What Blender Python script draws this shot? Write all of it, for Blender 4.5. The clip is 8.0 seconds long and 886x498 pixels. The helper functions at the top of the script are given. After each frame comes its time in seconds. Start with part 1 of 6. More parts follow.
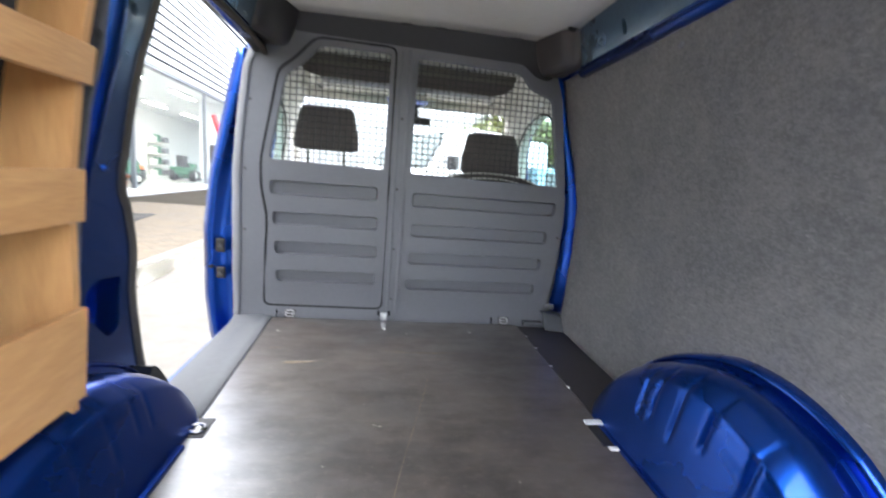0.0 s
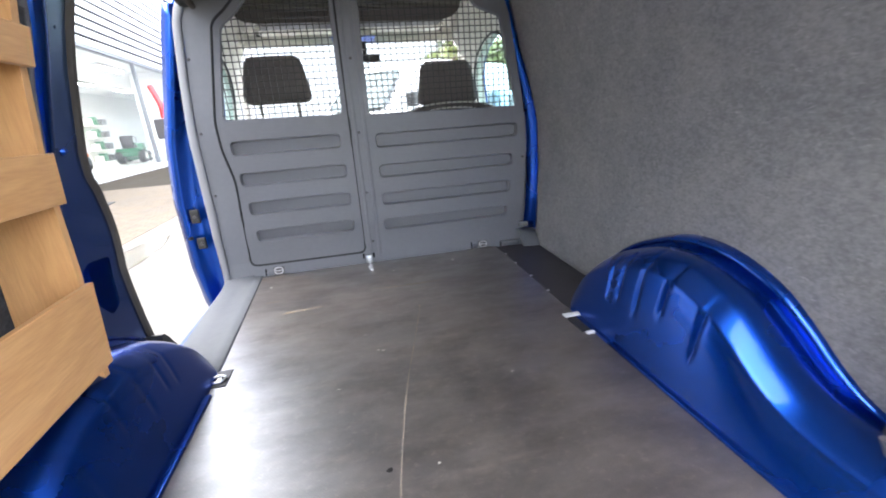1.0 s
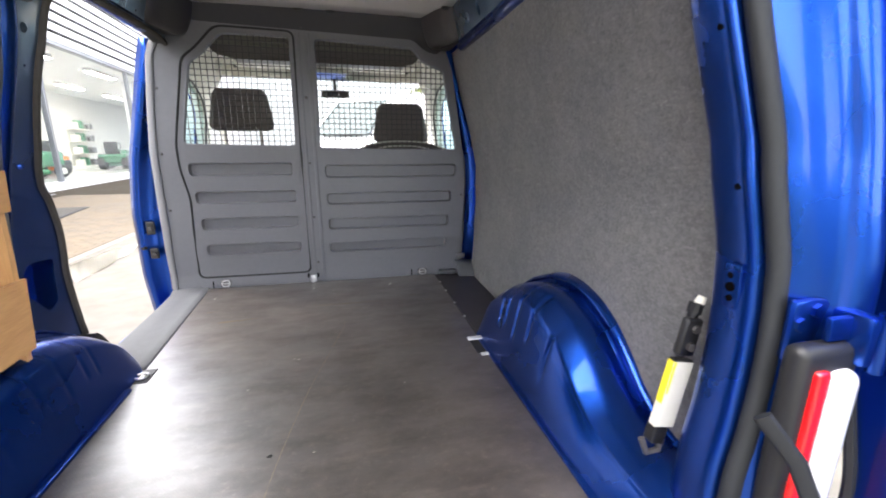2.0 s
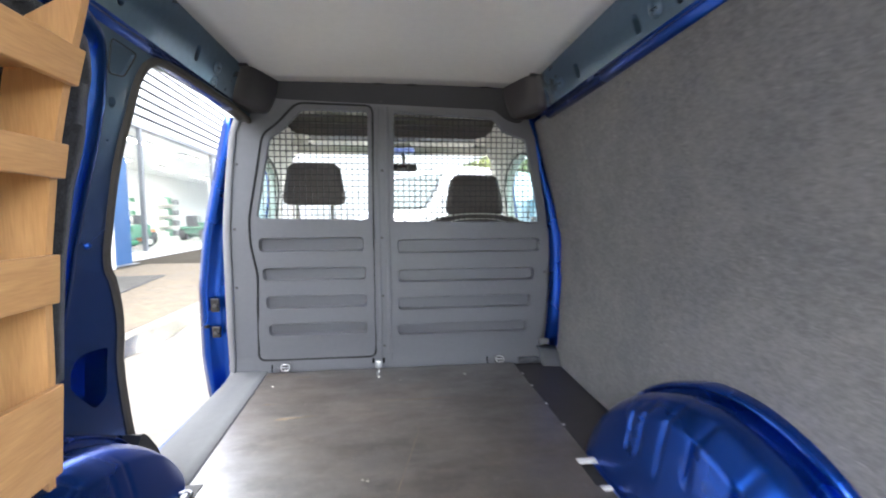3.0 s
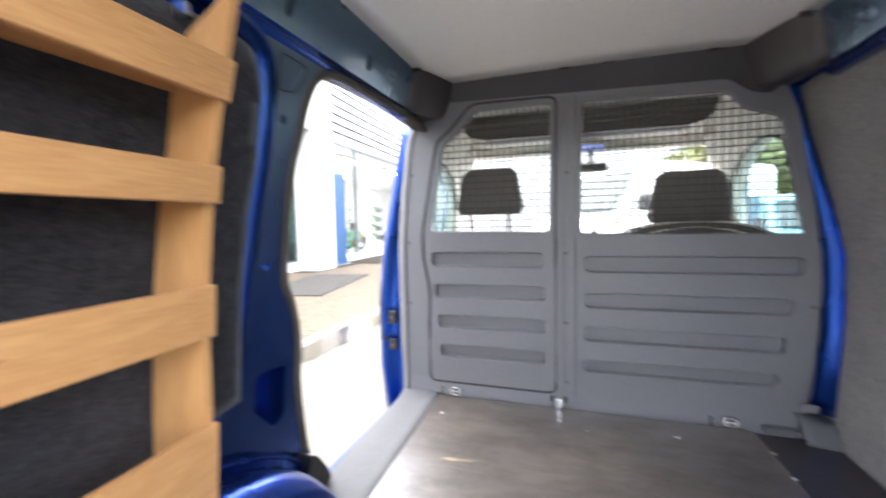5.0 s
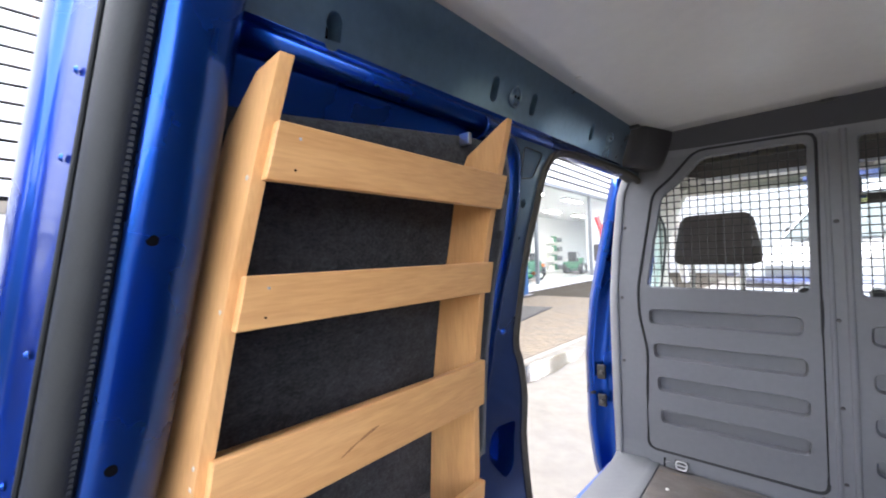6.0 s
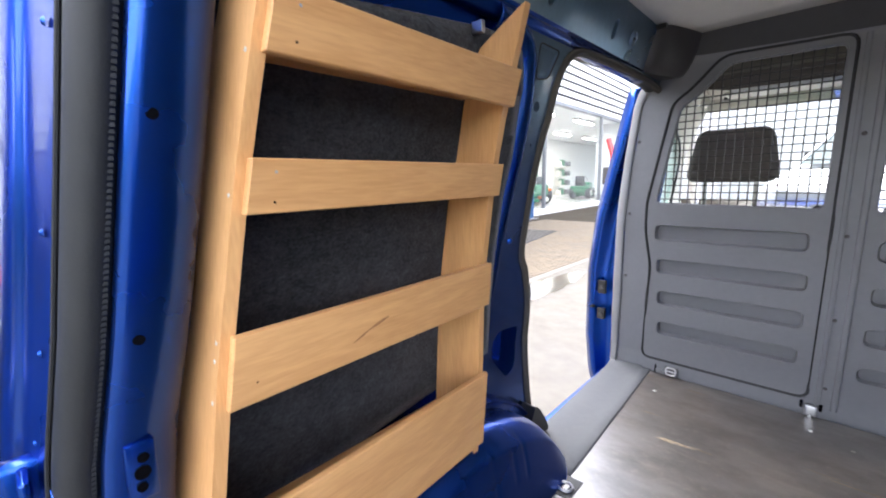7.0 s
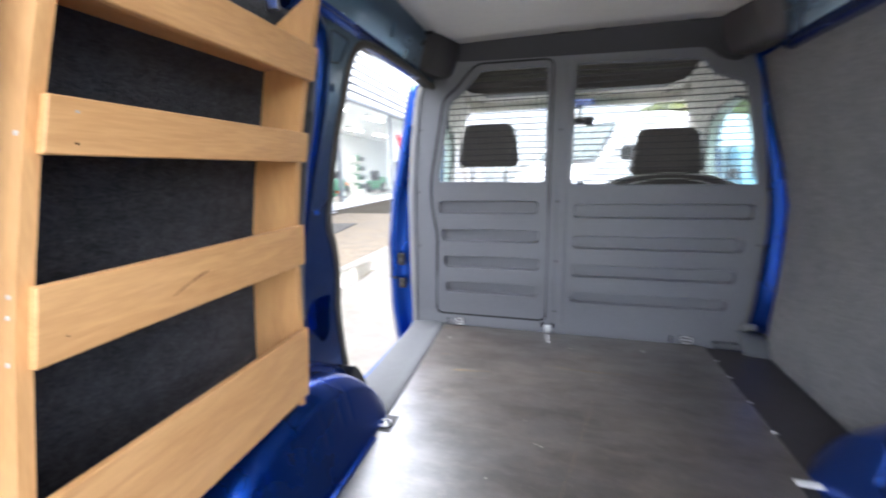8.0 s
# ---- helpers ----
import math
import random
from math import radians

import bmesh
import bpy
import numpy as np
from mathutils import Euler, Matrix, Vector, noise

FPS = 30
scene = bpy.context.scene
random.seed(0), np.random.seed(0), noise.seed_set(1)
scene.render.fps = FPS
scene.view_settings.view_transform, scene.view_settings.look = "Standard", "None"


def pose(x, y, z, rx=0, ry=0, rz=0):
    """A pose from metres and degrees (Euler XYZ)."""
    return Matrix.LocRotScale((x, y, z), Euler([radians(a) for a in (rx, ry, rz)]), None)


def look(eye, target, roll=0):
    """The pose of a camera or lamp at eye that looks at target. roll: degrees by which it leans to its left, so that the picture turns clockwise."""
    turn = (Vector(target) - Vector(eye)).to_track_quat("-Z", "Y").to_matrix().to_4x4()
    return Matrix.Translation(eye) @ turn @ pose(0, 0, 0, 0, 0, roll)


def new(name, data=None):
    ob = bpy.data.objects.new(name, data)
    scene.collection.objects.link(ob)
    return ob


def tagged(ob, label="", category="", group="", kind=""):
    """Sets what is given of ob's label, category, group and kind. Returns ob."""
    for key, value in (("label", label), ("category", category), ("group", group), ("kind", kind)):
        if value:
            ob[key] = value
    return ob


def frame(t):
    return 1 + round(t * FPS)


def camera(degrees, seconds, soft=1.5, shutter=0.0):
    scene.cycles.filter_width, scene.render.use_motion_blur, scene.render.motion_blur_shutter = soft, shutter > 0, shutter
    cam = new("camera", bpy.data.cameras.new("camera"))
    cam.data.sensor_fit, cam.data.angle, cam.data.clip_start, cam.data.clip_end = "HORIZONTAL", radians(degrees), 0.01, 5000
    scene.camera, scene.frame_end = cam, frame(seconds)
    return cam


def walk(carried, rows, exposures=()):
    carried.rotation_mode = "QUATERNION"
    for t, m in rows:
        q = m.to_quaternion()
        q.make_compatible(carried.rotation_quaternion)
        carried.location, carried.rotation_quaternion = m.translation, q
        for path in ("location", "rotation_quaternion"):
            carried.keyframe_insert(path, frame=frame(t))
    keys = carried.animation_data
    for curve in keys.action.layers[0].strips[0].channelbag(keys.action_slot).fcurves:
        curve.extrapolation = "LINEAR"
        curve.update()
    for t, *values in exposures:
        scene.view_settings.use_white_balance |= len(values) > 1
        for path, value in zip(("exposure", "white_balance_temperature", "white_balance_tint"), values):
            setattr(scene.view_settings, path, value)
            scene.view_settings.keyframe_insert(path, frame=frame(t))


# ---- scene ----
cam = camera(94.4, 8.0, soft=1.9, shutter=0.4)
PATH = [
    (0, (-0.093, -0.012, 0.635), (0.185, 1.941, 0.302), 4.5),
    (0.2, (-0.087, 0.009, 0.609), (0.288, 1.933, 0.212), 4.5),
    (0.5, (-0.087, 0.005, 0.599), (0.309, 1.908, 0.127), 0.7),
    (0.8, (-0.103, -0.046, 0.609), (0.263, 1.833, 0.029), -3.0),
    (1, (-0.09, -0.087, 0.619), (0.271, 1.781, 0.005), -4.3),
    (1.2, (-0.054, -0.129, 0.631), (0.332, 1.752, 0.07), -4.2),
    (2.3, (0.103, -0.313, 0.658), (0.556, 1.586, 0.224), 0.9),
    (2.5, (0.083, -0.255, 0.642), (0.523, 1.67, 0.329), 0.5),
    (2.8, (0.022, -0.141, 0.649), (0.337, 1.827, 0.474), -0.6),
    (3, (-0.004, -0.05, 0.666), (0.226, 1.93, 0.51), -0.3),
    (3.2, (0.022, 0.04, 0.642), (0.126, 2.035, 0.54), -0.6),
    (3.5, (0.014, 0.18, 0.683), (0.014, 2.179, 0.614), -1.2),
    (4, (0.017, 0.261, 0.697), (-0.066, 2.259, 0.636), -1.8),
    (4.5, (0.013, 0.267, 0.683), (-0.151, 2.257, 0.567), -1.4),
    (4.8, (-0.006, 0.245, 0.678), (-0.369, 2.206, 0.537), -0.9),
    (5, (-0.027, 0.202, 0.695), (-0.641, 2.101, 0.568), -1.2),
    (5.2, (-0.044, 0.154, 0.72), (-0.933, 1.945, 0.668), -1.9),
    (6.3, (-0.11, 0.089, 0.807), (-1.496, 1.531, 0.789), -1.6),
    (6.5, (-0.11, 0.09, 0.791), (-1.494, 1.529, 0.664), -1.5),
    (7, (-0.111, 0.089, 0.761), (-1.459, 1.529, 0.427), -1.2),
    (7.5, (-0.102, 0.078, 0.745), (-1.24, 1.677, 0.362), -1.4),
    (8, (-0.062, -0.027, 0.709), (-0.59, 1.865, 0.336), -1.1),
]
walk(cam, [(t, look(eye, target, roll)) for t, eye, target, roll in PATH],
     [(0, 3.33, 6350, 10), (0.5, 3.36, 6350, 11), (1, 3.47, 6300, 12), (1.2, 3.45, 6300, 12), (2.3, 3.22, 6850, 13), (2.5, 3.22, 6850, 13), (3, 3.48, 6400, 10), (3.5, 3.67, 6850, 13), (4, 3.82, 6850, 13), (4.5, 3.87, 6850, 13), (5, 3.67, 6600, 13), (6.3, 3.16, 6350, 14), (6.5, 3.16, 6350, 14), (7, 3.17, 6350, 14), (7.5, 3.17, 6250, 14), (8, 3.32, 6200, 12)])
# ---------------------------------------------------------------- light
world = bpy.data.worlds.new("sky")
scene.world = world
world.use_nodes = True
_wn = world.node_tree.nodes
_sky = _wn.new("ShaderNodeTexSky")
_sky.sky_type, _sky.sun_disc = "NISHITA", False
_sky.sun_elevation, _sky.sun_rotation = radians(54), radians(282)
_sky.air_density, _sky.dust_density, _sky.ozone_density = 1.0, 1.5, 1.0
_hsv = _wn.new("ShaderNodeHueSaturation")
_hsv.inputs["Saturation"].default_value = 0.28
world.node_tree.links.new(_sky.outputs[0], _hsv.inputs["Color"])
world.node_tree.links.new(_hsv.outputs[0], _wn["Background"].inputs[0])
_wn["Background"].inputs[1].default_value = 0.2
sun = new("sun", bpy.data.lights.new("sun", "SUN"))
sun.data.energy, sun.data.angle, sun.data.color = 0.72, radians(100), (1.0, 0.955, 0.89)
sun.matrix_world = look((-4.4, 0.9, 6.2), (0, 0, 0))


# ---------------------------------------------------------------- materials
def material(name, color, rough=0.5, metal=0.0, vary=0.12, scale=30.0, bump=0.0, bump_scale=200.0, coat=0.0, stain=0.0, stain_color=None, spec=0.5, big=2.5, rough_vary=0.1, coat_rough=0.08, coat_ior=1.5):
    m = bpy.data.materials.new(name)
    m.use_nodes = True
    n, l = m.node_tree.nodes, m.node_tree.links
    b = n["Principled BSDF"]
    b.inputs["Metallic"].default_value = metal
    b.inputs["Coat Weight"].default_value = coat
    b.inputs["Coat Roughness"].default_value = coat_rough
    b.inputs["Coat IOR"].default_value = coat_ior
    b.inputs["Specular IOR Level"].default_value = spec
    geo = n.new("ShaderNodeNewGeometry")
    fine = n.new("ShaderNodeTexNoise")
    fine.inputs["Scale"].default_value, fine.inputs["Detail"].default_value = scale, 5
    wide = n.new("ShaderNodeTexNoise")
    wide.inputs["Scale"].default_value, wide.inputs["Detail"].default_value = big, 6
    l.new(geo.outputs["Position"], fine.inputs["Vector"])
    l.new(geo.outputs["Position"], wide.inputs["Vector"])
    mul = n.new("ShaderNodeMath")
    mul.operation = "ADD"
    l.new(fine.outputs["Fac"], mul.inputs[0])
    l.new(wide.outputs["Fac"], mul.inputs[1])
    ramp = n.new("ShaderNodeMapRange")
    ramp.inputs["From Min"].default_value, ramp.inputs["From Max"].default_value = 0.7, 1.3
    ramp.inputs["To Min"].default_value, ramp.inputs["To Max"].default_value = 1 - vary, 1 + vary
    l.new(mul.outputs[0], ramp.inputs["Value"])
    tint = n.new("ShaderNodeMix")
    tint.data_type, tint.blend_type = "RGBA", "MULTIPLY"
    tint.inputs["Factor"].default_value = 1.0
    tint.inputs["A"].default_value = (*color, 1)
    l.new(ramp.outputs["Result"], tint.inputs["B"])
    out = tint.outputs["Result"]
    if stain:
        st = n.new("ShaderNodeTexNoise")
        st.inputs["Scale"].default_value, st.inputs["Detail"].default_value, st.inputs["Roughness"].default_value = 6.0, 9, 0.7
        l.new(geo.outputs["Position"], st.inputs["Vector"])
        sr = n.new("ShaderNodeMapRange")
        sr.inputs["From Min"].default_value, sr.inputs["From Max"].default_value = 0.5, 0.72
        sr.inputs["To Max"].default_value = stain
        l.new(st.outputs["Fac"], sr.inputs["Value"])
        mx = n.new("ShaderNodeMix")
        mx.data_type = "RGBA"
        l.new(sr.outputs["Result"], mx.inputs["Factor"])
        l.new(out, mx.inputs["A"])
        mx.inputs["B"].default_value = (*(stain_color or color), 1)
        out = mx.outputs["Result"]
    l.new(out, b.inputs["Base Color"])
    rr = n.new("ShaderNodeMapRange")
    rr.inputs["From Min"].default_value, rr.inputs["From Max"].default_value = 0.35, 0.65
    rr.inputs["To Min"].default_value, rr.inputs["To Max"].default_value = max(0.02, rough - rough_vary * rough), min(1, rough + rough_vary * rough)
    l.new(wide.outputs["Fac"], rr.inputs["Value"])
    l.new(rr.outputs["Result"], b.inputs["Roughness"])
    if bump:
        bn = n.new("ShaderNodeTexNoise")
        bn.inputs["Scale"].default_value, bn.inputs["Detail"].default_value = bump_scale, 3
        l.new(geo.outputs["Position"], bn.inputs["Vector"])
        bp = n.new("ShaderNodeBump")
        bp.inputs["Strength"].default_value, bp.inputs["Distance"].default_value = bump, 0.002
        l.new(bn.outputs["Fac"], bp.inputs["Height"])
        l.new(bp.outputs["Normal"], b.inputs["Normal"])
    return m


def paled_up(m, thin, z0, z1):
    """Blends a paint into the paler colour thin between two heights, unevenly."""
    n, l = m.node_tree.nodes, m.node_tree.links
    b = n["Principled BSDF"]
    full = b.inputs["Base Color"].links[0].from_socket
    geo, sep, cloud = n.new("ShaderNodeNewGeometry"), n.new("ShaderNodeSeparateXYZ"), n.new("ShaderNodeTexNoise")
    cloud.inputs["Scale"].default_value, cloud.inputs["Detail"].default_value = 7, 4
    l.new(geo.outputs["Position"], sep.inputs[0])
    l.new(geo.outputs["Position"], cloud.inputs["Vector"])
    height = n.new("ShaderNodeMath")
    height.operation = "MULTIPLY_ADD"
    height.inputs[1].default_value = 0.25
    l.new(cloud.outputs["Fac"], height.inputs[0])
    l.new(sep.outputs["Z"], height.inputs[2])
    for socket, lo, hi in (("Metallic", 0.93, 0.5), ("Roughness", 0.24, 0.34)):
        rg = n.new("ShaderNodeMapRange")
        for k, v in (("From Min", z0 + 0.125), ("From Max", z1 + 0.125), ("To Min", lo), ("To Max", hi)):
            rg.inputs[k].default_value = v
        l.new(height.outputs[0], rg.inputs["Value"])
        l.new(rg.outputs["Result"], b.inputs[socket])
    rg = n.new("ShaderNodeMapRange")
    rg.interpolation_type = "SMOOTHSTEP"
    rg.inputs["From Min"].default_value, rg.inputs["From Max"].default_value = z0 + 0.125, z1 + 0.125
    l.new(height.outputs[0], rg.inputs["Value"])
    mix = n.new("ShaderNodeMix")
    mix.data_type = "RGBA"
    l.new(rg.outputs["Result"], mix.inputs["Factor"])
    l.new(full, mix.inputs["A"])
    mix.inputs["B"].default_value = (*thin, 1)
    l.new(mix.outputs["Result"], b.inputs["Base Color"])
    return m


def wood_material(name, light, dark, upright_grain=False):
    """Birch plywood: faint cathedral grain running along y, or along z."""
    m = bpy.data.materials.new(name)
    m.use_nodes = True
    n, l = m.node_tree.nodes, m.node_tree.links
    b = n["Principled BSDF"]
    geo = n.new("ShaderNodeNewGeometry")
    info = n.new("ShaderNodeObjectInfo")
    shift = n.new("ShaderNodeVectorMath")
    shift.operation = "MULTIPLY_ADD"
    shift.inputs[1].default_value = (1, 1, 1)
    comb = n.new("ShaderNodeCombineXYZ")
    l.new(info.outputs["Random"], comb.inputs["Z"])
    l.new(geo.outputs["Position"], shift.inputs[0])
    l.new(comb.outputs[0], shift.inputs[2])
    mp = n.new("ShaderNodeMapping")
    mp.inputs["Scale"].default_value = (5, 9, 1.6) if upright_grain else (5, 1.6, 9)
    l.new(shift.outputs[0], mp.inputs["Vector"])
    warp = n.new("ShaderNodeTexNoise")
    warp.inputs["Scale"].default_value, warp.inputs["Detail"].default_value, warp.inputs["Distortion"].default_value = 1.6, 3, 0.6
    l.new(mp.outputs[0], warp.inputs["Vector"])
    wave = n.new("ShaderNodeMath")
    wave.operation = "MULTIPLY"
    wave.inputs[1].default_value = 17
    l.new(warp.outputs["Fac"], wave.inputs[0])
    sine = n.new("ShaderNodeMath")
    sine.operation = "SINE"
    l.new(wave.outputs[0], sine.inputs[0])
    fib = n.new("ShaderNodeTexNoise")
    fib.inputs["Scale"].default_value, fib.inputs["Detail"].default_value = 60, 4
    mp2 = n.new("ShaderNodeMapping")
    mp2.inputs["Scale"].default_value = (5, 5, 0.4) if upright_grain else (5, 0.4, 5)
    l.new(geo.outputs["Position"], mp2.inputs["Vector"])
    l.new(mp2.outputs[0], fib.inputs["Vector"])
    add = n.new("ShaderNodeMath")
    add.operation = "MULTIPLY_ADD"
    add.inputs[1].default_value = 0.2
    l.new(sine.outputs[0], add.inputs[0])
    l.new(fib.outputs["Fac"], add.inputs[2])
    mix = n.new("ShaderNodeMix")
    mix.data_type = "RGBA"
    mix.inputs["A"].default_value, mix.inputs["B"].default_value = (*light, 1), (*dark, 1)
    rg = n.new("ShaderNodeMapRange")
    rg.inputs["From Min"].default_value, rg.inputs["From Max"].default_value = 0.1, 1.15
    l.new(add.outputs[0], rg.inputs["Value"])
    l.new(rg.outputs["Result"], mix.inputs["Factor"])
    l.new(mix.outputs["Result"], b.inputs["Base Color"])
    b.inputs["Roughness"].default_value = 0.42
    bp = n.new("ShaderNodeBump")
    bp.inputs["Strength"].default_value, bp.inputs["Distance"].default_value = 0.15, 0.001
    l.new(fib.outputs["Fac"], bp.inputs["Height"])
    l.new(bp.outputs["Normal"], b.inputs["Normal"])
    return m


def floor_material():
    """Film-faced plywood: dark brown, worn paler in clouds and scuffs, with a fine non-slip weave."""
    m = bpy.data.materials.new("film_faced_plywood")
    m.use_nodes = True
    n, l = m.node_tree.nodes, m.node_tree.links
    b = n["Principled BSDF"]
    geo = n.new("ShaderNodeNewGeometry")

    def noise_of(scale, detail, stretch=(1, 1, 1), rough=0.6):
        mp = n.new("ShaderNodeMapping")
        mp.inputs["Scale"].default_value = stretch
        l.new(geo.outputs["Position"], mp.inputs["Vector"])
        t = n.new("ShaderNodeTexNoise")
        t.inputs["Scale"].default_value, t.inputs["Detail"].default_value, t.inputs["Roughness"].default_value = scale, detail, rough
        l.new(mp.outputs[0], t.inputs["Vector"])
        return t.outputs["Fac"]

    def ranged(src, a, c, lo, hi):
        r = n.new("ShaderNodeMapRange")
        for k, v in (("From Min", a), ("From Max", c), ("To Min", lo), ("To Max", hi)):
            r.inputs[k].default_value = v
        l.new(src, r.inputs["Value"])
        return r.outputs["Result"]

    def mixed(fac, a, col):
        x = n.new("ShaderNodeMix")
        x.data_type = "RGBA"
        l.new(fac, x.inputs["Factor"])
        if isinstance(a, tuple):
            x.inputs["A"].default_value = (*a, 1)
        else:
            l.new(a, x.inputs["A"])
        x.inputs["B"].default_value = (*col, 1)
        return x.outputs["Result"]

    cloud = noise_of(4.5, 9, (0.9, 1.15, 1), 0.66)
    col = mixed(ranged(cloud, 0.42, 0.62, 0, 0.9), (0.024, 0.018, 0.015), (0.074, 0.058, 0.047))
    blot = noise_of(18, 9, (0.9, 1.25, 1), 0.7)
    col = mixed(ranged(blot, 0.47, 0.68, 0, 0.65), col, (0.105, 0.083, 0.066))
    streak = noise_of(5, 8, (0.7, 3.2, 1), 0.7)
    col = mixed(ranged(streak, 0.56, 0.74, 0, 0.5), col, (0.25, 0.2, 0.155))
    rubbed = noise_of(2.2, 5, (0.7, 1.6, 1), 0.55)
    col = mixed(ranged(rubbed, 0.5, 0.36, 0, 0.35), col, (0.04, 0.032, 0.028))
    speckle = noise_of(48, 8, (0.9, 1.2, 1), 0.75)
    col = mixed(ranged(speckle, 0.42, 0.3, 0, 0.8), col, (0.03, 0.024, 0.021))
    col = mixed(ranged(speckle, 0.55, 0.72, 0, 0.6), col, (0.24, 0.195, 0.155))
    grit = noise_of(140, 2)
    col = mixed(ranged(grit, 0.55, 0.75, 0, 0.25), col, (0.11, 0.095, 0.08))
    grid = n.new("ShaderNodeTexChecker")
    grid.inputs["Scale"].default_value = 260
    grid.inputs["Color1"].default_value, grid.inputs["Color2"].default_value = (1, 1, 1, 1), (0.8, 0.8, 0.8, 1)
    tilt = n.new("ShaderNodeMapping")
    tilt.inputs["Location"].default_value, tilt.inputs["Rotation"].default_value = (0.0013, 0.0017, 0.0011), (0, 0, 0.02)
    l.new(geo.outputs["Position"], tilt.inputs["Vector"])
    l.new(tilt.outputs[0], grid.inputs["Vector"])
    worn = n.new("ShaderNodeMix")
    worn.data_type, worn.blend_type = "RGBA", "MULTIPLY"
    worn.inputs["Factor"].default_value = 1.0
    l.new(col, worn.inputs["A"])
    l.new(grid.outputs["Color"], worn.inputs["B"])
    l.new(worn.outputs["Result"], b.inputs["Base Color"])
    l.new(ranged(cloud, 0.35, 0.7, 0.36, 0.5), b.inputs["Roughness"])
    b.inputs["Specular IOR Level"].default_value = 1.0
    b.inputs["Coat Weight"].default_value, b.inputs["Coat Roughness"].default_value, b.inputs["Coat IOR"].default_value = 1.0, 0.38, 2.15
    l.new(ranged(noise_of(6, 9, (0.7, 1.4, 1), 0.66), 0.4, 0.64, 1.0, 0.5), b.inputs["Coat Weight"])
    weave = n.new("ShaderNodeTexChecker")
    weave.inputs["Scale"].default_value = 260
    turned = n.new("ShaderNodeMapping")
    turned.inputs["Location"].default_value, turned.inputs["Rotation"].default_value = (0.0013, 0.0017, 0.0011), (0, 0, 0.02)
    l.new(geo.outputs["Position"], turned.inputs["Vector"])
    l.new(turned.outputs[0], weave.inputs["Vector"])
    bp = n.new("ShaderNodeBump")
    bp.inputs["Strength"].default_value, bp.inputs["Distance"].default_value = 0.25, 0.0006
    l.new(weave.outputs["Fac"], bp.inputs["Height"])
    bp2 = n.new("ShaderNodeBump")
    bp2.inputs["Strength"].default_value, bp2.inputs["Distance"].default_value = 0.2, 0.004
    l.new(blot, bp2.inputs["Height"])
    l.new(bp.outputs["Normal"], bp2.inputs["Normal"])
    l.new(bp2.outputs["Normal"], b.inputs["Normal"])
    return m


def glass_material(name, tint=(0.9, 0.95, 0.95), rough=0.0, mirror=0.7):
    m = bpy.data.materials.new(name)
    m.use_nodes = True
    n, l = m.node_tree.nodes, m.node_tree.links
    for x in list(n):
        if x.type == "BSDF_PRINCIPLED":
            n.remove(x)
    tr, gl, mx, fr = n.new("ShaderNodeBsdfTransparent"), n.new("ShaderNodeBsdfGlossy"), n.new("ShaderNodeMixShader"), n.new("ShaderNodeLayerWeight")
    tr.inputs["Color"].default_value = (*tint, 1)
    gl.inputs["Roughness"].default_value = rough
    pw = n.new("ShaderNodeMath")
    pw.operation = "POWER"
    pw.inputs[1].default_value = 5
    l.new(fr.outputs["Facing"], pw.inputs[0])
    sc = n.new("ShaderNodeMath")
    sc.operation = "MULTIPLY_ADD"
    sc.inputs[1].default_value, sc.inputs[2].default_value = mirror, 0.04
    l.new(pw.outputs[0], sc.inputs[0])
    l.new(sc.outputs[0], mx.inputs[0])
    l.new(tr.outputs[0], mx.inputs[1])
    l.new(gl.outputs[0], mx.inputs[2])
    l.new(mx.outputs[0], n["Material Output"].inputs["Surface"])
    return m


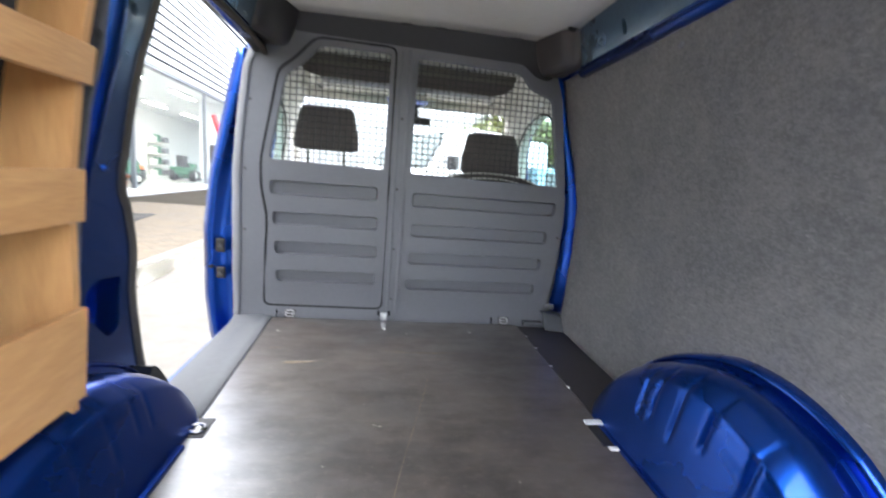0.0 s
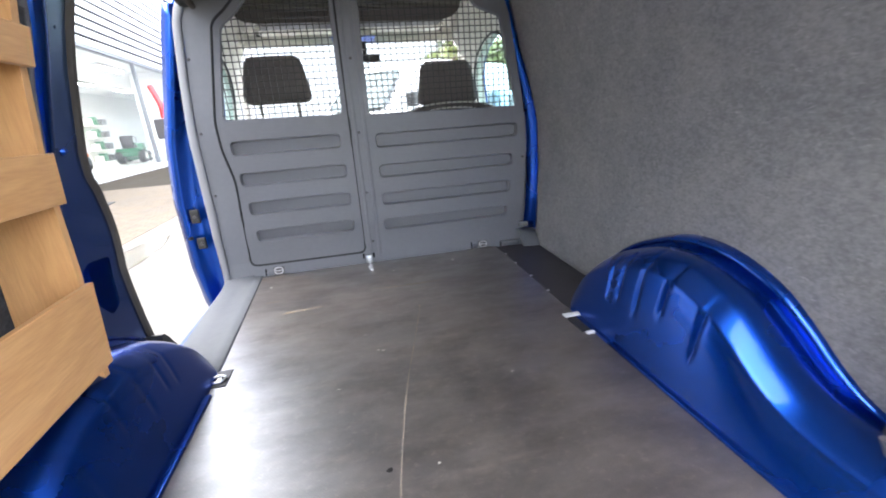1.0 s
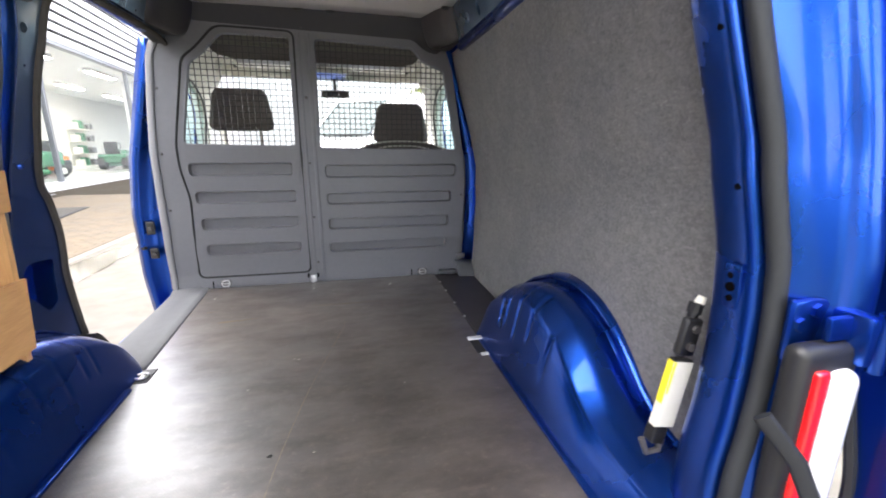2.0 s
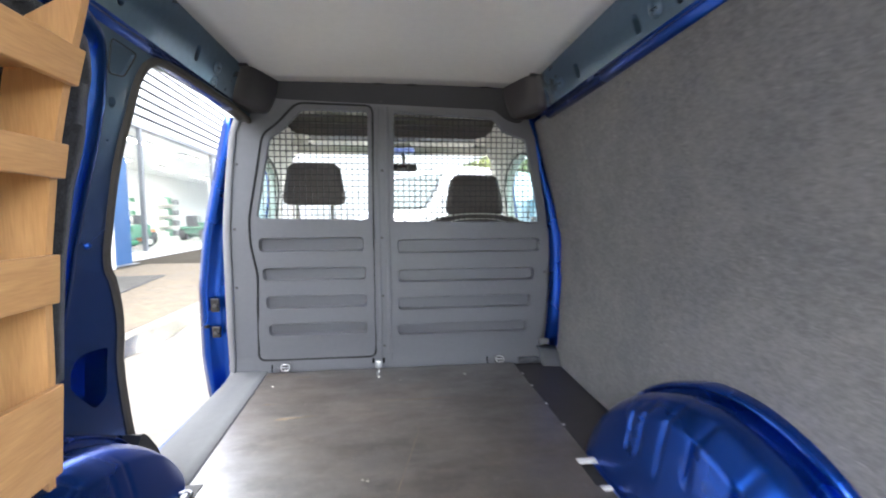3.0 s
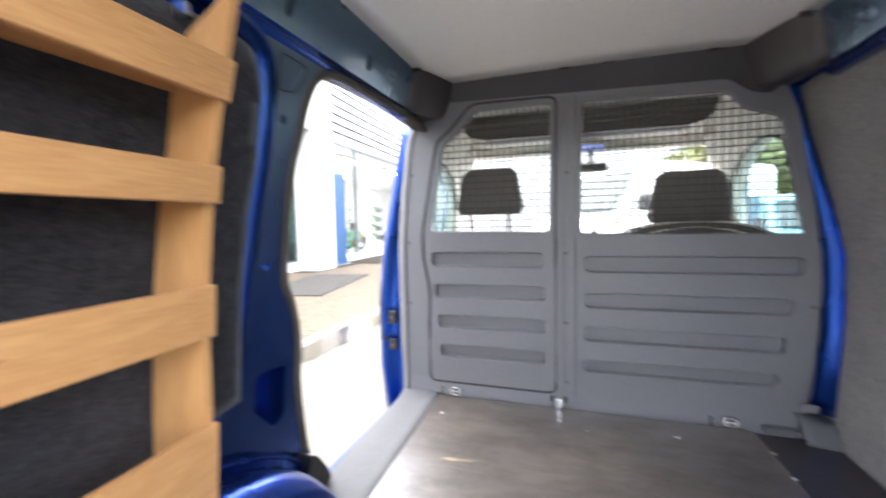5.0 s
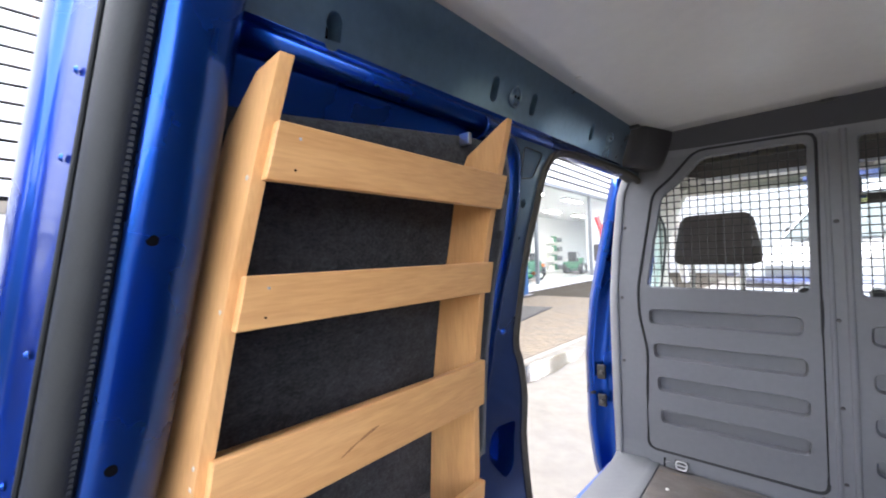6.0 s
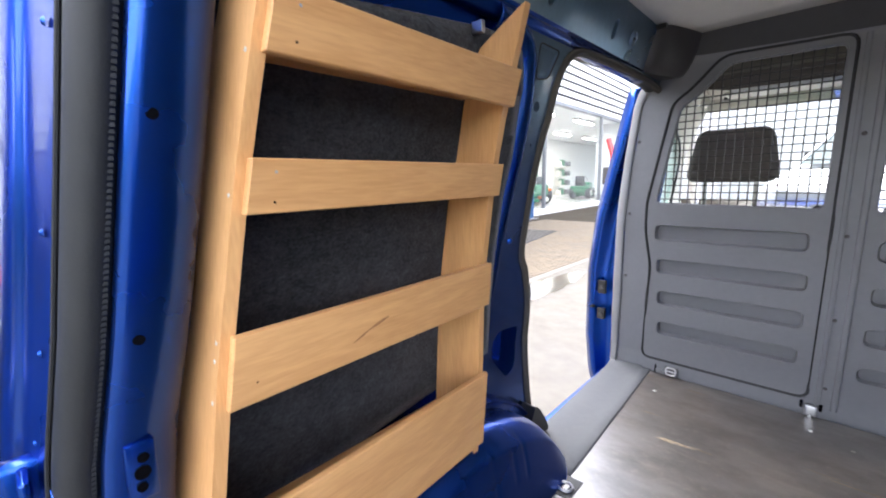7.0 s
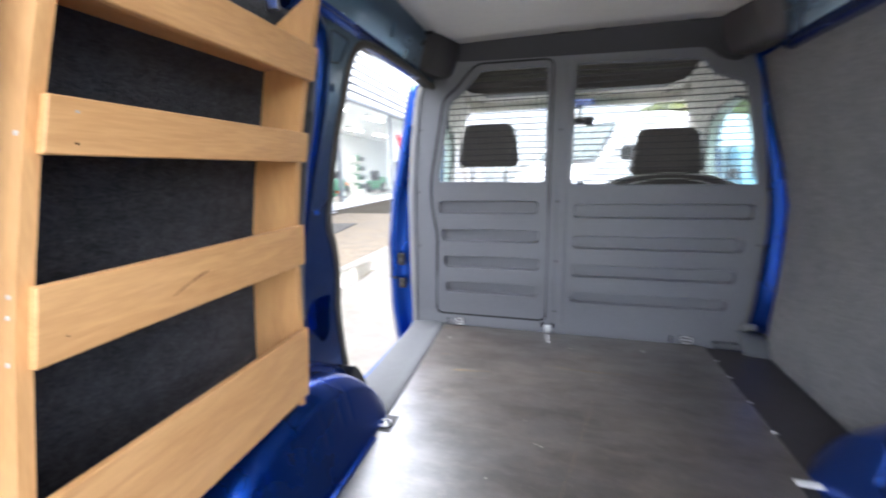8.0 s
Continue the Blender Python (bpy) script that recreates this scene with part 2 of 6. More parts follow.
def felt_material(name, a, c, scale=160):
    """Needle-felt lining: two tones of short tangled fibre, mottled, fully matt."""
    m = bpy.data.materials.new(name)
    m.use_nodes = True
    n, l = m.node_tree.nodes, m.node_tree.links
    b = n["Principled BSDF"]
    geo = n.new("ShaderNodeNewGeometry")
    facs = []
    for s, d, st in ((scale, 4, (1, 0.65, 1)), (55, 4, (1, 0.75, 1.1)), (6, 5, (1, 1, 1))):
        mp = n.new("ShaderNodeMapping")
        mp.inputs["Scale"].default_value = st
        t = n.new("ShaderNodeTexNoise")
        t.inputs["Scale"].default_value, t.inputs["Detail"].default_value, t.inputs["Roughness"].default_value = s, d, 0.65
        l.new(geo.outputs["Position"], mp.inputs["Vector"])
        l.new(mp.outputs[0], t.inputs["Vector"])
        facs.append(t.outputs["Fac"])
    s1 = n.new("ShaderNodeMath")
    s1.operation = "MULTIPLY_ADD"
    s1.inputs[1].default_value = 1.3
    l.new(facs[0], s1.inputs[0])
    l.new(facs[1], s1.inputs[2])
    s2 = n.new("ShaderNodeMath")
    s2.operation = "MULTIPLY_ADD"
    s2.inputs[1].default_value = 0.9
    l.new(facs[2], s2.inputs[0])
    l.new(s1.outputs[0], s2.inputs[2])
    r = n.new("ShaderNodeMapRange")
    r.inputs["From Min"].default_value, r.inputs["From Max"].default_value = 1.3, 2.0
    l.new(s2.outputs[0], r.inputs["Value"])
    mx = n.new("ShaderNodeMix")
    mx.data_type = "RGBA"
    mx.inputs["A"].default_value, mx.inputs["B"].default_value = (*a, 1), (*c, 1)
    l.new(r.outputs["Result"], mx.inputs["Factor"])
    fl = n.new("ShaderNodeTexNoise")
    fl.inputs["Scale"].default_value, fl.inputs["Detail"].default_value, fl.inputs["Distortion"].default_value = 95, 2, 1.5
    fm = n.new("ShaderNodeMapping")
    fm.inputs["Scale"].default_value = (1, 0.5, 1.3)
    l.new(geo.outputs["Position"], fm.inputs["Vector"])
    l.new(fm.outputs[0], fl.inputs["Vector"])
    fr = n.new("ShaderNodeMapRange")
    fr.inputs["From Min"].default_value, fr.inputs["From Max"].default_value, fr.inputs["To Max"].default_value = 0.63, 0.74, 0.33
    l.new(fl.outputs["Fac"], fr.inputs["Value"])
    fx = n.new("ShaderNodeMix")
    fx.data_type = "RGBA"
    l.new(fr.outputs["Result"], fx.inputs["Factor"])
    l.new(mx.outputs["Result"], fx.inputs["A"])
    fx.inputs["B"].default_value = (*[1.7 * q for q in c], 1)
    hue = n.new("ShaderNodeMix")
    hue.data_type, hue.blend_type = "RGBA", "MULTIPLY"
    l.new(facs[2], hue.inputs["Factor"])
    l.new(fx.outputs["Result"], hue.inputs["A"])
    hue.inputs["B"].default_value = (1.06, 0.99, 0.92, 1)
    l.new(hue.outputs["Result"], b.inputs["Base Color"])
    b.inputs["Roughness"].default_value, b.inputs["Specular IOR Level"].default_value = 1.0, 0.1
    b.inputs["Sheen Weight"].default_value = 0.25
    bp = n.new("ShaderNodeBump")
    bp.inputs["Strength"].default_value, bp.inputs["Distance"].default_value = 0.4, 0.003
    l.new(s1.outputs[0], bp.inputs["Height"])
    l.new(bp.outputs["Normal"], b.inputs["Normal"])
    return m


BLUE = material("metallic_blue_paint", (0.0065, 0.059, 0.345), 0.28, 0.93, 0.06, 900, 0.03, 900, coat=0.35, coat_rough=0.07)
SATIN = material("pale_satin_blue_paint", (0.112, 0.188, 0.275), 0.3, 0.6, 0.1, 60, 0.03, 900, coat=1.0, coat_rough=0.15, coat_ior=1.8, stain=0.25, stain_color=(0.14, 0.21, 0.27))
NAVY = material("glossy_blue_paint", (0.008, 0.057, 0.26), 0.24, 0.93, 0.08, 60, 0.03, 900, coat=0.4, coat_rough=0.08, coat_ior=1.6)
PILLAR = paled_up(material("two_tone_blue_paint", (0.008, 0.057, 0.26), 0.24, 0.93, 0.08, 60, 0.03, 900, coat=0.4, coat_rough=0.08, coat_ior=1.6), (0.11, 0.165, 0.225), 0.5, 0.95)
GREY = material("grey_moulded_panel", (0.144, 0.148, 0.161), 0.42, 0.0, 0.05, 60, 0.10, 500, spec=0.5)
HEADER = material("shaded_header_grey", (0.028, 0.029, 0.033), 0.55, 0.0, 0.07, 60, 0.12, 500)
GREY_DARK = material("dark_grey_plastic", (0.056, 0.052, 0.053), 0.42, 0.0, 0.07, 80, 0.25, 600)
GREY_SILL = material("grey_sill_plastic", (0.082, 0.086, 0.093), 0.6, 0.0, 0.08, 50, 0.12, 500, stain=0.2, stain_color=(0.125, 0.125, 0.122), spec=0.3)
CARPET = felt_material("grey_needle_felt", (0.118, 0.120, 0.121), (0.208, 0.21, 0.209))
FELT = felt_material("black_needle_felt", (0.013, 0.0142, 0.0175), (0.052, 0.0555, 0.066), 220)
FLOOR = floor_material()
STRIP = material("dark_smooth_plywood", (0.027, 0.024, 0.026), 0.45, 0, 0.2, 40, 0.1, 200)
CEILING = material("cream_headliner", (0.9, 0.88, 0.82), 0.4, 0, 0.03, 40, 0.02, 700, spec=0.7, coat=1.0, coat_rough=0.2, coat_ior=2.3)
WOOD = wood_material("birch_plywood", (0.71, 0.4, 0.168), (0.49, 0.242, 0.087))
WOOD_UP = wood_material("birch_plywood_upright", (0.71, 0.4, 0.168), (0.49, 0.242, 0.087), True)
RUBBER = material("grey_black_rubber", (0.016, 0.0175, 0.0195), 0.6, 0, 0.12, 40, 0.1, 300, spec=0.35)
BLACK = material("black_plastic", (0.012, 0.012, 0.013), 0.45, 0, 0.15, 60, 0.1, 400)
DARK = material("dark_cavity", (0.003, 0.003, 0.004), 1.0, 0, 0.1, 30, spec=0.0)
STEEL = material("zinc_plated_steel", (0.46, 0.46, 0.46), 0.33, 1.0, 0.1, 60, 0.05, 300)
ZINC = material("bare_zinc_plate", (0.62, 0.62, 0.6), 0.5, 0.3, 0.12, 80)
WIRE = material("dull_grey_wire", (0.07, 0.067, 0.062), 0.35, 0.4, 0.2, 120)
FABRIC = material("charcoal_seat_fabric", (0.15, 0.132, 0.122), 0.95, 0, 0.25, 300, 0.5, 600, spec=0.2)
LINER = material("pale_cab_headliner", (0.8, 0.775, 0.7), 0.85, 0, 0.06, 60, 0.1, 500)
GLASS = glass_material("clear_glass", (0.93, 0.955, 0.945))
SHOP_GLASS = glass_material("shop_window_glass", (0.95, 0.97, 0.97), 0.0, 0.6)
TEAL_GLASS = glass_material("green_tinted_glass", (0.55, 0.75, 0.74))
WHITE = material("white_facade_panel", (0.6, 0.6, 0.585), 0.5, 0, 0.04, 3, 0.03, 50)
SCREEN = material("dark_windscreen", (0.06, 0.08, 0.085), 0.3, 0, 0.1, 2, spec=0.2)
WHITE_PAINT = material("white_car_paint", (0.8, 0.8, 0.8), 0.3, 0, 0.03, 20, coat=0.5)
PALE_BLUE = material("pale_blue_car_paint", (0.2, 0.36, 0.46), 0.3, 0, 0.03, 20, coat=0.4)
SIDING = material("white_metal_siding", (0.62, 0.63, 0.64), 0.45, 0.1, 0.05, 2)
# Near-black: the shade in the joints between siding boards is put into this colour.
SIDING_GAP = material("near_black_joint_shade", (0.008, 0.008, 0.009), 0.9, spec=0.1)
# Rubber lightened towards brown: glare of the bright opening put into its colour.
SEAL = material("glare_lightened_rubber", (0.075, 0.067, 0.058), 0.7, 0, 0.15, 40, 0.1, 300, spec=0.3)
MIRROR = material("silvered_glass", (0.75, 0.77, 0.77), 0.04, 1.0, 0.02, 20)
ALU = material("grey_aluminium_frame", (0.2, 0.21, 0.23), 0.45, 0.4, 0.05, 20)
CONCRETE = material("wet_concrete", (0.148, 0.135, 0.112), 0.7, 0, 0.16, 8, 0.3, 40, stain=0.45, stain_color=(0.115, 0.103, 0.083), spec=0.25, rough_vary=0.2)
PAVER = material("tan_clay_paver", (0.13, 0.1, 0.065), 0.75, 0, 0.25, 5, 0.3, 60)
KERB = material("pale_kerb_stone", (0.18, 0.163, 0.137), 0.75, 0, 0.12, 10, 0.3, 60)
JOINT = material("dark_paving_joint", (0.045, 0.038, 0.028), 0.9, 0, 0.2, 20, spec=0.1)
WATER = material("standing_water", (0.05, 0.038, 0.022), 0.13, 0, 0.1, 3, spec=0.6)
MAT = material("grey_entrance_matting", (0.1, 0.092, 0.08), 0.8, 0, 0.2, 30, 0.3, 80)
RED = material("red_enamel", (0.62, 0.012, 0.014), 0.3, 0, 0.06, 30, coat=0.5)
RED_LENS = material("red_lamp_lens", (0.75, 0.01, 0.012), 0.1, 0, 0.04, 60, coat=1.0)
CLEAR_LENS = material("white_lamp_lens", (0.85, 0.85, 0.86), 0.12, 0, 0.04, 60, coat=1.0)
GREEN = material("green_machine_paint", (0.02, 0.16, 0.07), 0.35, 0, 0.1, 20, coat=0.3)
ORANGE = material("orange_machine_paint", (0.75, 0.16, 0.02), 0.35, 0, 0.1, 20)
SIGN_BLUE = material("blue_banner_panel", (0.02, 0.075, 0.19), 0.5, 0, 0.06, 8)
YELLOW = material("yellow_sticker", (0.8, 0.68, 0.03), 0.5, 0, 0.05, 30)
PAPER = material("white_paper_label", (0.66, 0.64, 0.56), 0.6, 0, 0.05, 30)
SCRATCH = material("pale_scratch", (0.34, 0.285, 0.22), 0.6, 0, 0.3, 90)
KNOT = material("brown_knot_wood", (0.3, 0.14, 0.05), 0.5, 0, 0.4, 120)
SCUFF = material("tan_scuffed_veneer", (0.30, 0.245, 0.175), 0.5, 0, 0.45, 60)
BARK = material("tree_bark", (0.1, 0.075, 0.05), 0.9, 0, 0.3, 12, 0.6, 30)
LEAF = material("green_foliage", (0.12, 0.14, 0.035), 0.6, 0, 0.35, 3)
INDOOR = material("pale_showroom_floor", (0.6, 0.6, 0.58), 0.25, 0, 0.06, 3)


# ---------------------------------------------------------------- mesh helpers
def link_mesh(name, bm, mats, base=(0, 0, 0), smooth=False):
    me = bpy.data.meshes.new(name)
    bm.transform(Matrix.Translation(-Vector(base)))
    bmesh.ops.recalc_face_normals(bm, faces=bm.faces)
    bm.to_mesh(me)
    bm.free()
    for m in mats if isinstance(mats, (list, tuple)) else [mats]:
        me.materials.append(m)
    if smooth:
        me.shade_smooth()
        me.set_sharp_from_angle(angle=radians(40))
    return new(name, me)


def thing(name, base, label, category, group="", kind=""):
    ob = new(name)
    ob.location = base
    ob.empty_display_size = 0.05
    return tagged(ob, label, category, group, kind)


def whole(name, bm, mats, label, category="", group="", kind="", base=(0, 0, 0), smooth=False):
    ob = link_mesh(name, bm, mats, base, smooth)
    ob.location = base
    return tagged(ob, label, category, group, kind)


def at_world(ob):
    p = Vector((0, 0, 0))
    while ob:
        p += ob.location
        ob = ob.parent
    return p


def part(name, bm, mats, parent, label="", smooth=False, base=None):
    org = at_world(parent)
    b = Vector(base) if base is not None else org
    ob = link_mesh(name, bm, mats, b, smooth)
    ob.parent = parent
    ob.location = b - org
    if label:
        ob["label"] = label
    return ob


def solid(ob, t, offset=-1):
    m = ob.modifiers.new("thickness", "SOLIDIFY")
    m.thickness, m.offset = t, offset
    return ob


def box(x0, x1, y0, y1, z0, z1, bev=0.0, seg=2, bm=None):
    own = bmesh.new()
    r = bmesh.ops.create_cube(own, size=1)
    bmesh.ops.scale(own, vec=(x1 - x0, y1 - y0, z1 - z0), verts=own.verts)
    if bev:
        bmesh.ops.bevel(own, geom=own.edges[:], offset=bev, segments=seg, affect="EDGES", profile=0.5)
    bmesh.ops.translate(own, vec=((x0 + x1) / 2, (y0 + y1) / 2, (z0 + z1) / 2), verts=own.verts)
    return own if bm is None else joined(bm, own)


def joined(a, b):
    me = bpy.data.meshes.new("tmp")
    b.to_mesh(me)
    b.free()
    a.from_mesh(me)
    bpy.data.meshes.remove(me)
    return a


def rounded(poly, r=0.02, n=5):
    out, k = [], len(poly)
    for i in range(k):
        p, a, b = Vector(poly[i]), Vector(poly[i - 1]), Vector(poly[(i + 1) % k])
        da, db = (a - p), (b - p)
        rr = min(r, da.length * 0.45, db.length * 0.45)
        s, e = p + da.normalized() * rr, p + db.normalized() * rr
        for j in range(n + 1):
            t = j / n
            out.append(tuple(s * (1 - t) ** 2 + p * 2 * t * (1 - t) + e * t ** 2))
    return out


def inset(poly, d):
    """Moves a closed convex-ish outline inwards by d."""
    k, out = len(poly), []
    area = sum(poly[i - 1][0] * poly[i][1] - poly[i][0] * poly[i - 1][1] for i in range(k))
    sg = 1 if area > 0 else -1
    for i in range(k):
        a, p, b = Vector(poly[i - 1]), Vector(poly[i]), Vector(poly[(i + 1) % k])
        e1, e2 = (p - a), (b - p)
        if e1.length < 1e-7:
            e1 = e2
        if e2.length < 1e-7:
            e2 = e1
        n1, n2 = Vector((-e1.y, e1.x)).normalized() * sg, Vector((-e2.y, e2.x)).normalized() * sg
        m = n1 + n2
        m = m / max(0.4, m.length_squared / 2) if m.length > 1e-6 else n1
        out.append(tuple(p + m * d))
    return out


def plate(outer, holes=(), dents=(), back=0.01, cuts=(), to3d=None):
    """A sheet in the plane (u, v) with holes through it and dents pressed into it.
    dents: (outline, depth, slope, cap material). to3d maps (u, v, depth) into the place."""
    bm = bmesh.new()

    def loop(pts, d=0.0):
        return [bm.verts.new((p[0], d, p[1])) for p in pts]

    def ring(vs):
        return [bm.edges.new((vs[i - 1], vs[i])) for i in range(len(vs))]

    rims = [loop(outer)] + [loop(h) for h in holes] + [loop(d[0]) for d in dents]
    edges = [e for r in rims for e in ring(r)]
    bmesh.ops.triangle_fill(bm, use_beauty=True, use_dissolve=False, edges=edges)

    def bridge(a, b, mi=0):
        for i in range(len(a)):
            f = bm.faces.new((a[i - 1], a[i], b[i], b[i - 1]))
            f.material_index = mi

    for r, pts in zip(rims[: 1 + len(holes)], [outer, *holes]):
        bridge(r, loop(pts, back))
    for r, (pts, depth, slope, mi) in zip(rims[1 + len(holes):], dents):
        prev = r
        for k, d in ((0.1, 0.0), (0.35, 0.15), (0.7, 0.85), (0.9, 1.0), (1.0, 1.0)):
            nxt = loop(inset(pts, slope * k), depth * d)
            bridge(prev, nxt)
            prev = nxt
        f = bm.faces.new(prev)
        f.material_index = mi
    for c in cuts:
        bmesh.ops.bisect_plane(bm, geom=bm.verts[:] + bm.edges[:] + bm.faces[:], plane_co=(0, 0, c), plane_no=(0, 0, 1))
    if to3d:
        for v in bm.verts:
            v.co = to3d(v.co.x, v.co.z, v.co.y)
    return bm


def sheet(fn, nu, nv):
    bm = bmesh.new()
    g = [[bm.verts.new(fn(i / nu, j / nv)) for j in range(nv + 1)] for i in range(nu + 1)]
    for i in range(nu):
        for j in range(nv):
            bm.faces.new((g[i][j], g[i + 1][j], g[i + 1][j + 1], g[i][j + 1]))
    return bm


def tube(pts, r, n=10, closed=False, bm=None, flat=1.0, caps=True):
    """A round bar along a line of points; flat squeezes it along its first cross axis."""
    bm = bm or bmesh.new()
    P = [Vector(p) for p in pts]
    rings, up = [], None
    for i, p in enumerate(P):
        a = P[i - 1] if i or closed else p
        b = P[(i + 1) % len(P)] if i < len(P) - 1 or closed else p
        t = (b - a).normalized()
        if up is None:
            up = Vector((0, 0, 1)) if abs(t.z) < 0.8 else Vector((1, 0, 0))
        s = t.cross(up).normalized()
        up = s.cross(t).normalized()
        rings.append([bm.verts.new(p + s * math.cos(2 * math.pi * k / n) * r * flat + up * math.sin(2 * math.pi * k / n) * r) for k in range(n)])
    for i in range(len(rings) - (0 if closed else 1)):
        a, b = rings[i], rings[(i + 1) % len(rings)]
        for k in range(n):
            bm.faces.new((a[k - 1], a[k], b[k], b[k - 1]))
    if caps and not closed:
        bm.faces.new(rings[0])
        bm.faces.new(rings[-1])
    return bm


def smooth_line(pts, per=6):
    """A curve through the points."""
    P = [Vector(p) for p in pts]
    out = []
    for i in range(len(P) - 1):
        a, b, c, d = P[max(i - 1, 0)], P[i], P[i + 1], P[min(i + 2, len(P) - 1)]
        for k in range(per):
            t = k / per
            out.append(0.5 * ((2 * b) + (c - a) * t + (2 * a - 5 * b + 4 * c - d) * t * t + (3 * b - a - 3 * c + d) * t ** 3))
    out.append(P[-1])
    return out


def along(table, x):
    """Reads a table of (x, value) with straight lines between."""
    if x <= table[0][0]:
        return table[0][1]
    for (a, p), (b, q) in zip(table, table[1:]):
        if x <= b:
            return p + (q - p) * (x - a) / (b - a)
    return table[-1][1]


def disc(center, normal, r, h, n=14, dome=0.0):
    """A short round stud."""
    bm = bmesh.new()
    rot = Vector(normal).to_track_quat("Z", "Y").to_matrix().to_4x4()
    bmesh.ops.create_cone(bm, cap_ends=True, segments=n, radius1=r, radius2=r * (1 - dome), depth=h)
    bm.transform(Matrix.Translation(Vector(center) + Vector(normal).normalized() * h / 2) @ rot)
    return bm


def capsule(cu, cv, w, h, ang=0.0, n=6):
    """Outline of a slot with round ends, w long and h wide."""
    r, s = h / 2, (w - h) / 2
    pts = []
    for k in range(n + 1):
        a = -math.pi / 2 + math.pi * k / n
        pts.append((s + r * math.cos(a), r * math.sin(a)))
    for k in range(n + 1):
        a = math.pi / 2 + math.pi * k / n
        pts.append((-s + r * math.cos(a), r * math.sin(a)))
    c, d = math.cos(ang), math.sin(ang)
    return [(cu + x * c - y * d, cv + x * d + y * c) for x, y in pts]


# ---------------------------------------------------------------- the van's cargo bay: shared shapes
LEFT_X = [(-0.1, 0.72), (0.3, 0.725), (0.49, 0.71), (0.6, 0.69), (0.7, 0.66), (0.8, 0.628), (0.9, 0.602), (1.03, 0.58), (1.1, 0.57)]
FELT_X = [(-0.1, 0.705), (0.3, 0.7), (0.45, 0.69), (0.58, 0.677), (0.73, 0.652), (0.8, 0.631), (0.89, 0.613), (1.0, 0.585), (1.1, 0.563)]
RIGHT_X = [(-0.1, 0.725), (0.0, 0.725), (0.125, 0.731), (0.357, 0.739), (0.566, 0.737), (0.736, 0.698), (0.885, 0.655), (1.045, 0.618), (1.1, 0.605)]
BULK_Y = [(-0.05, 1.757), (0.07, 1.75), (0.2, 1.72), (0.35, 1.703), (0.65, 1.688), (1.12, 1.70), (1.25, 1.64)]


def right_x(y, z):
    return along(RIGHT_X, z) - 0.03 * (1.7 - y) / 1.4


def on_bulkhead(u, v, d):
    return Vector((u, along(BULK_Y, v) + d, v))


BULK_CUTS = (0.07, 0.2, 0.35, 0.65, 1.12)

# floor -------------------------------------------------------------
floor_outline = rounded([(-0.52, 0.03), (0.517, 0.03), (0.522, 1.735), (-0.582, 1.745), (-0.563, 1.2), (-0.535, 0.93)], 0.01, 2)
bm = plate(floor_outline, back=0.012, to3d=lambda u, v, d: Vector((u, v, -d)))
floor = whole("floor", bm, FLOOR, "dark brown film-faced plywood load floor, scuffed and scratched", "floor", kind="structure")
bm = plate(rounded([(0.526, 0.98), (0.73, 1.02), (0.742, 1.715), (0.526, 1.725)], 0.006, 2), back=0.01, to3d=lambda u, v, d: Vector((u, v, -0.003 - d)))
whole("floor_strip", bm, STRIP, "dark smooth plywood infill strip along the side wall", "floor panel", kind="structure")
bm = box(-0.695, 0.72, -0.0, 1.9, -0.10, -0.016)
whole("floor_pan", bm, BLUE, "blue painted steel floor pan under the plywood", "floor pan", kind="structure")
bm = box(-0.54, 0.53, -0.03, 0.026, -0.016, 0.004, 0.006)
whole("trim_rear_sill", bm, GREY_SILL, "grey plastic loading sill cover at the rear opening", "sill", kind="structure")

# pale line scratched into the floor, a few scuffs, chips and a dark spot
bm = bmesh.new()
line = smooth_line([(0.064, 1.215, 0), (0.052, 1.15, 0), (0.012, 0.98, 0), (-0.036, 0.78, 0), (-0.066, 0.62, 0), (-0.089, 0.47, 0), (-0.1, 0.36, 0)], 8)
for a, b in zip(line, line[1:]):
    s = Vector((0.0009 + 0.0006 * noise.noise(a * 30), 0, 0.0007))
    v = [bm.verts.new(p) for p in (a - Vector((s.x, 0, -s.z)), a + s, b + s, b - Vector((s.x, 0, -s.z)))]
    bm.faces.new(v)
part("scratch", bm, SCRATCH, floor, "long pale curved scratch")


def patch(cx, cy, w, h, seed, ang=0.0, z=0.0006):
    """A thin ragged flake."""
    b = bmesh.new()
    rnd = random.Random(seed)
    vs = []
    for k in range(16):
        a = 2 * math.pi * k / 16
        r = 0.6 + 0.5 * rnd.random()
        x, y = w * r * math.cos(a), h * r * math.sin(a)
        vs.append(b.verts.new((cx + x * math.cos(ang) - y * math.sin(ang), cy + x * math.sin(ang) + y * math.cos(ang), z)))
    b.faces.new(vs)
    return b


for k, (cx, cy, w, h) in enumerate(((-0.36, 1.318, 0.05, 0.006), (-0.30, 1.325, 0.035, 0.003), (-0.39, 1.31, 0.025, 0.004), (0.06, 1.408, 0.13, 0.0035), (-0.03, 1.42, 0.06, 0.002),
                                    (-0.545, 1.70, 0.018, 0.003), (-0.49, 1.71, 0.03, 0.003), (0.42, 1.38, 0.03, 0.002), (-0.382, 1.674, 0.042, 0.0035),
                                    (0.358, 1.452, 0.024, 0.003), (-0.464, 1.431, 0.03, 0.0025), (0.165, 1.409, 0.055, 0.002))):
    part("scuff", patch(cx, cy, w, h, k), SCUFF, floor, "tan scuff where the film has worn through")
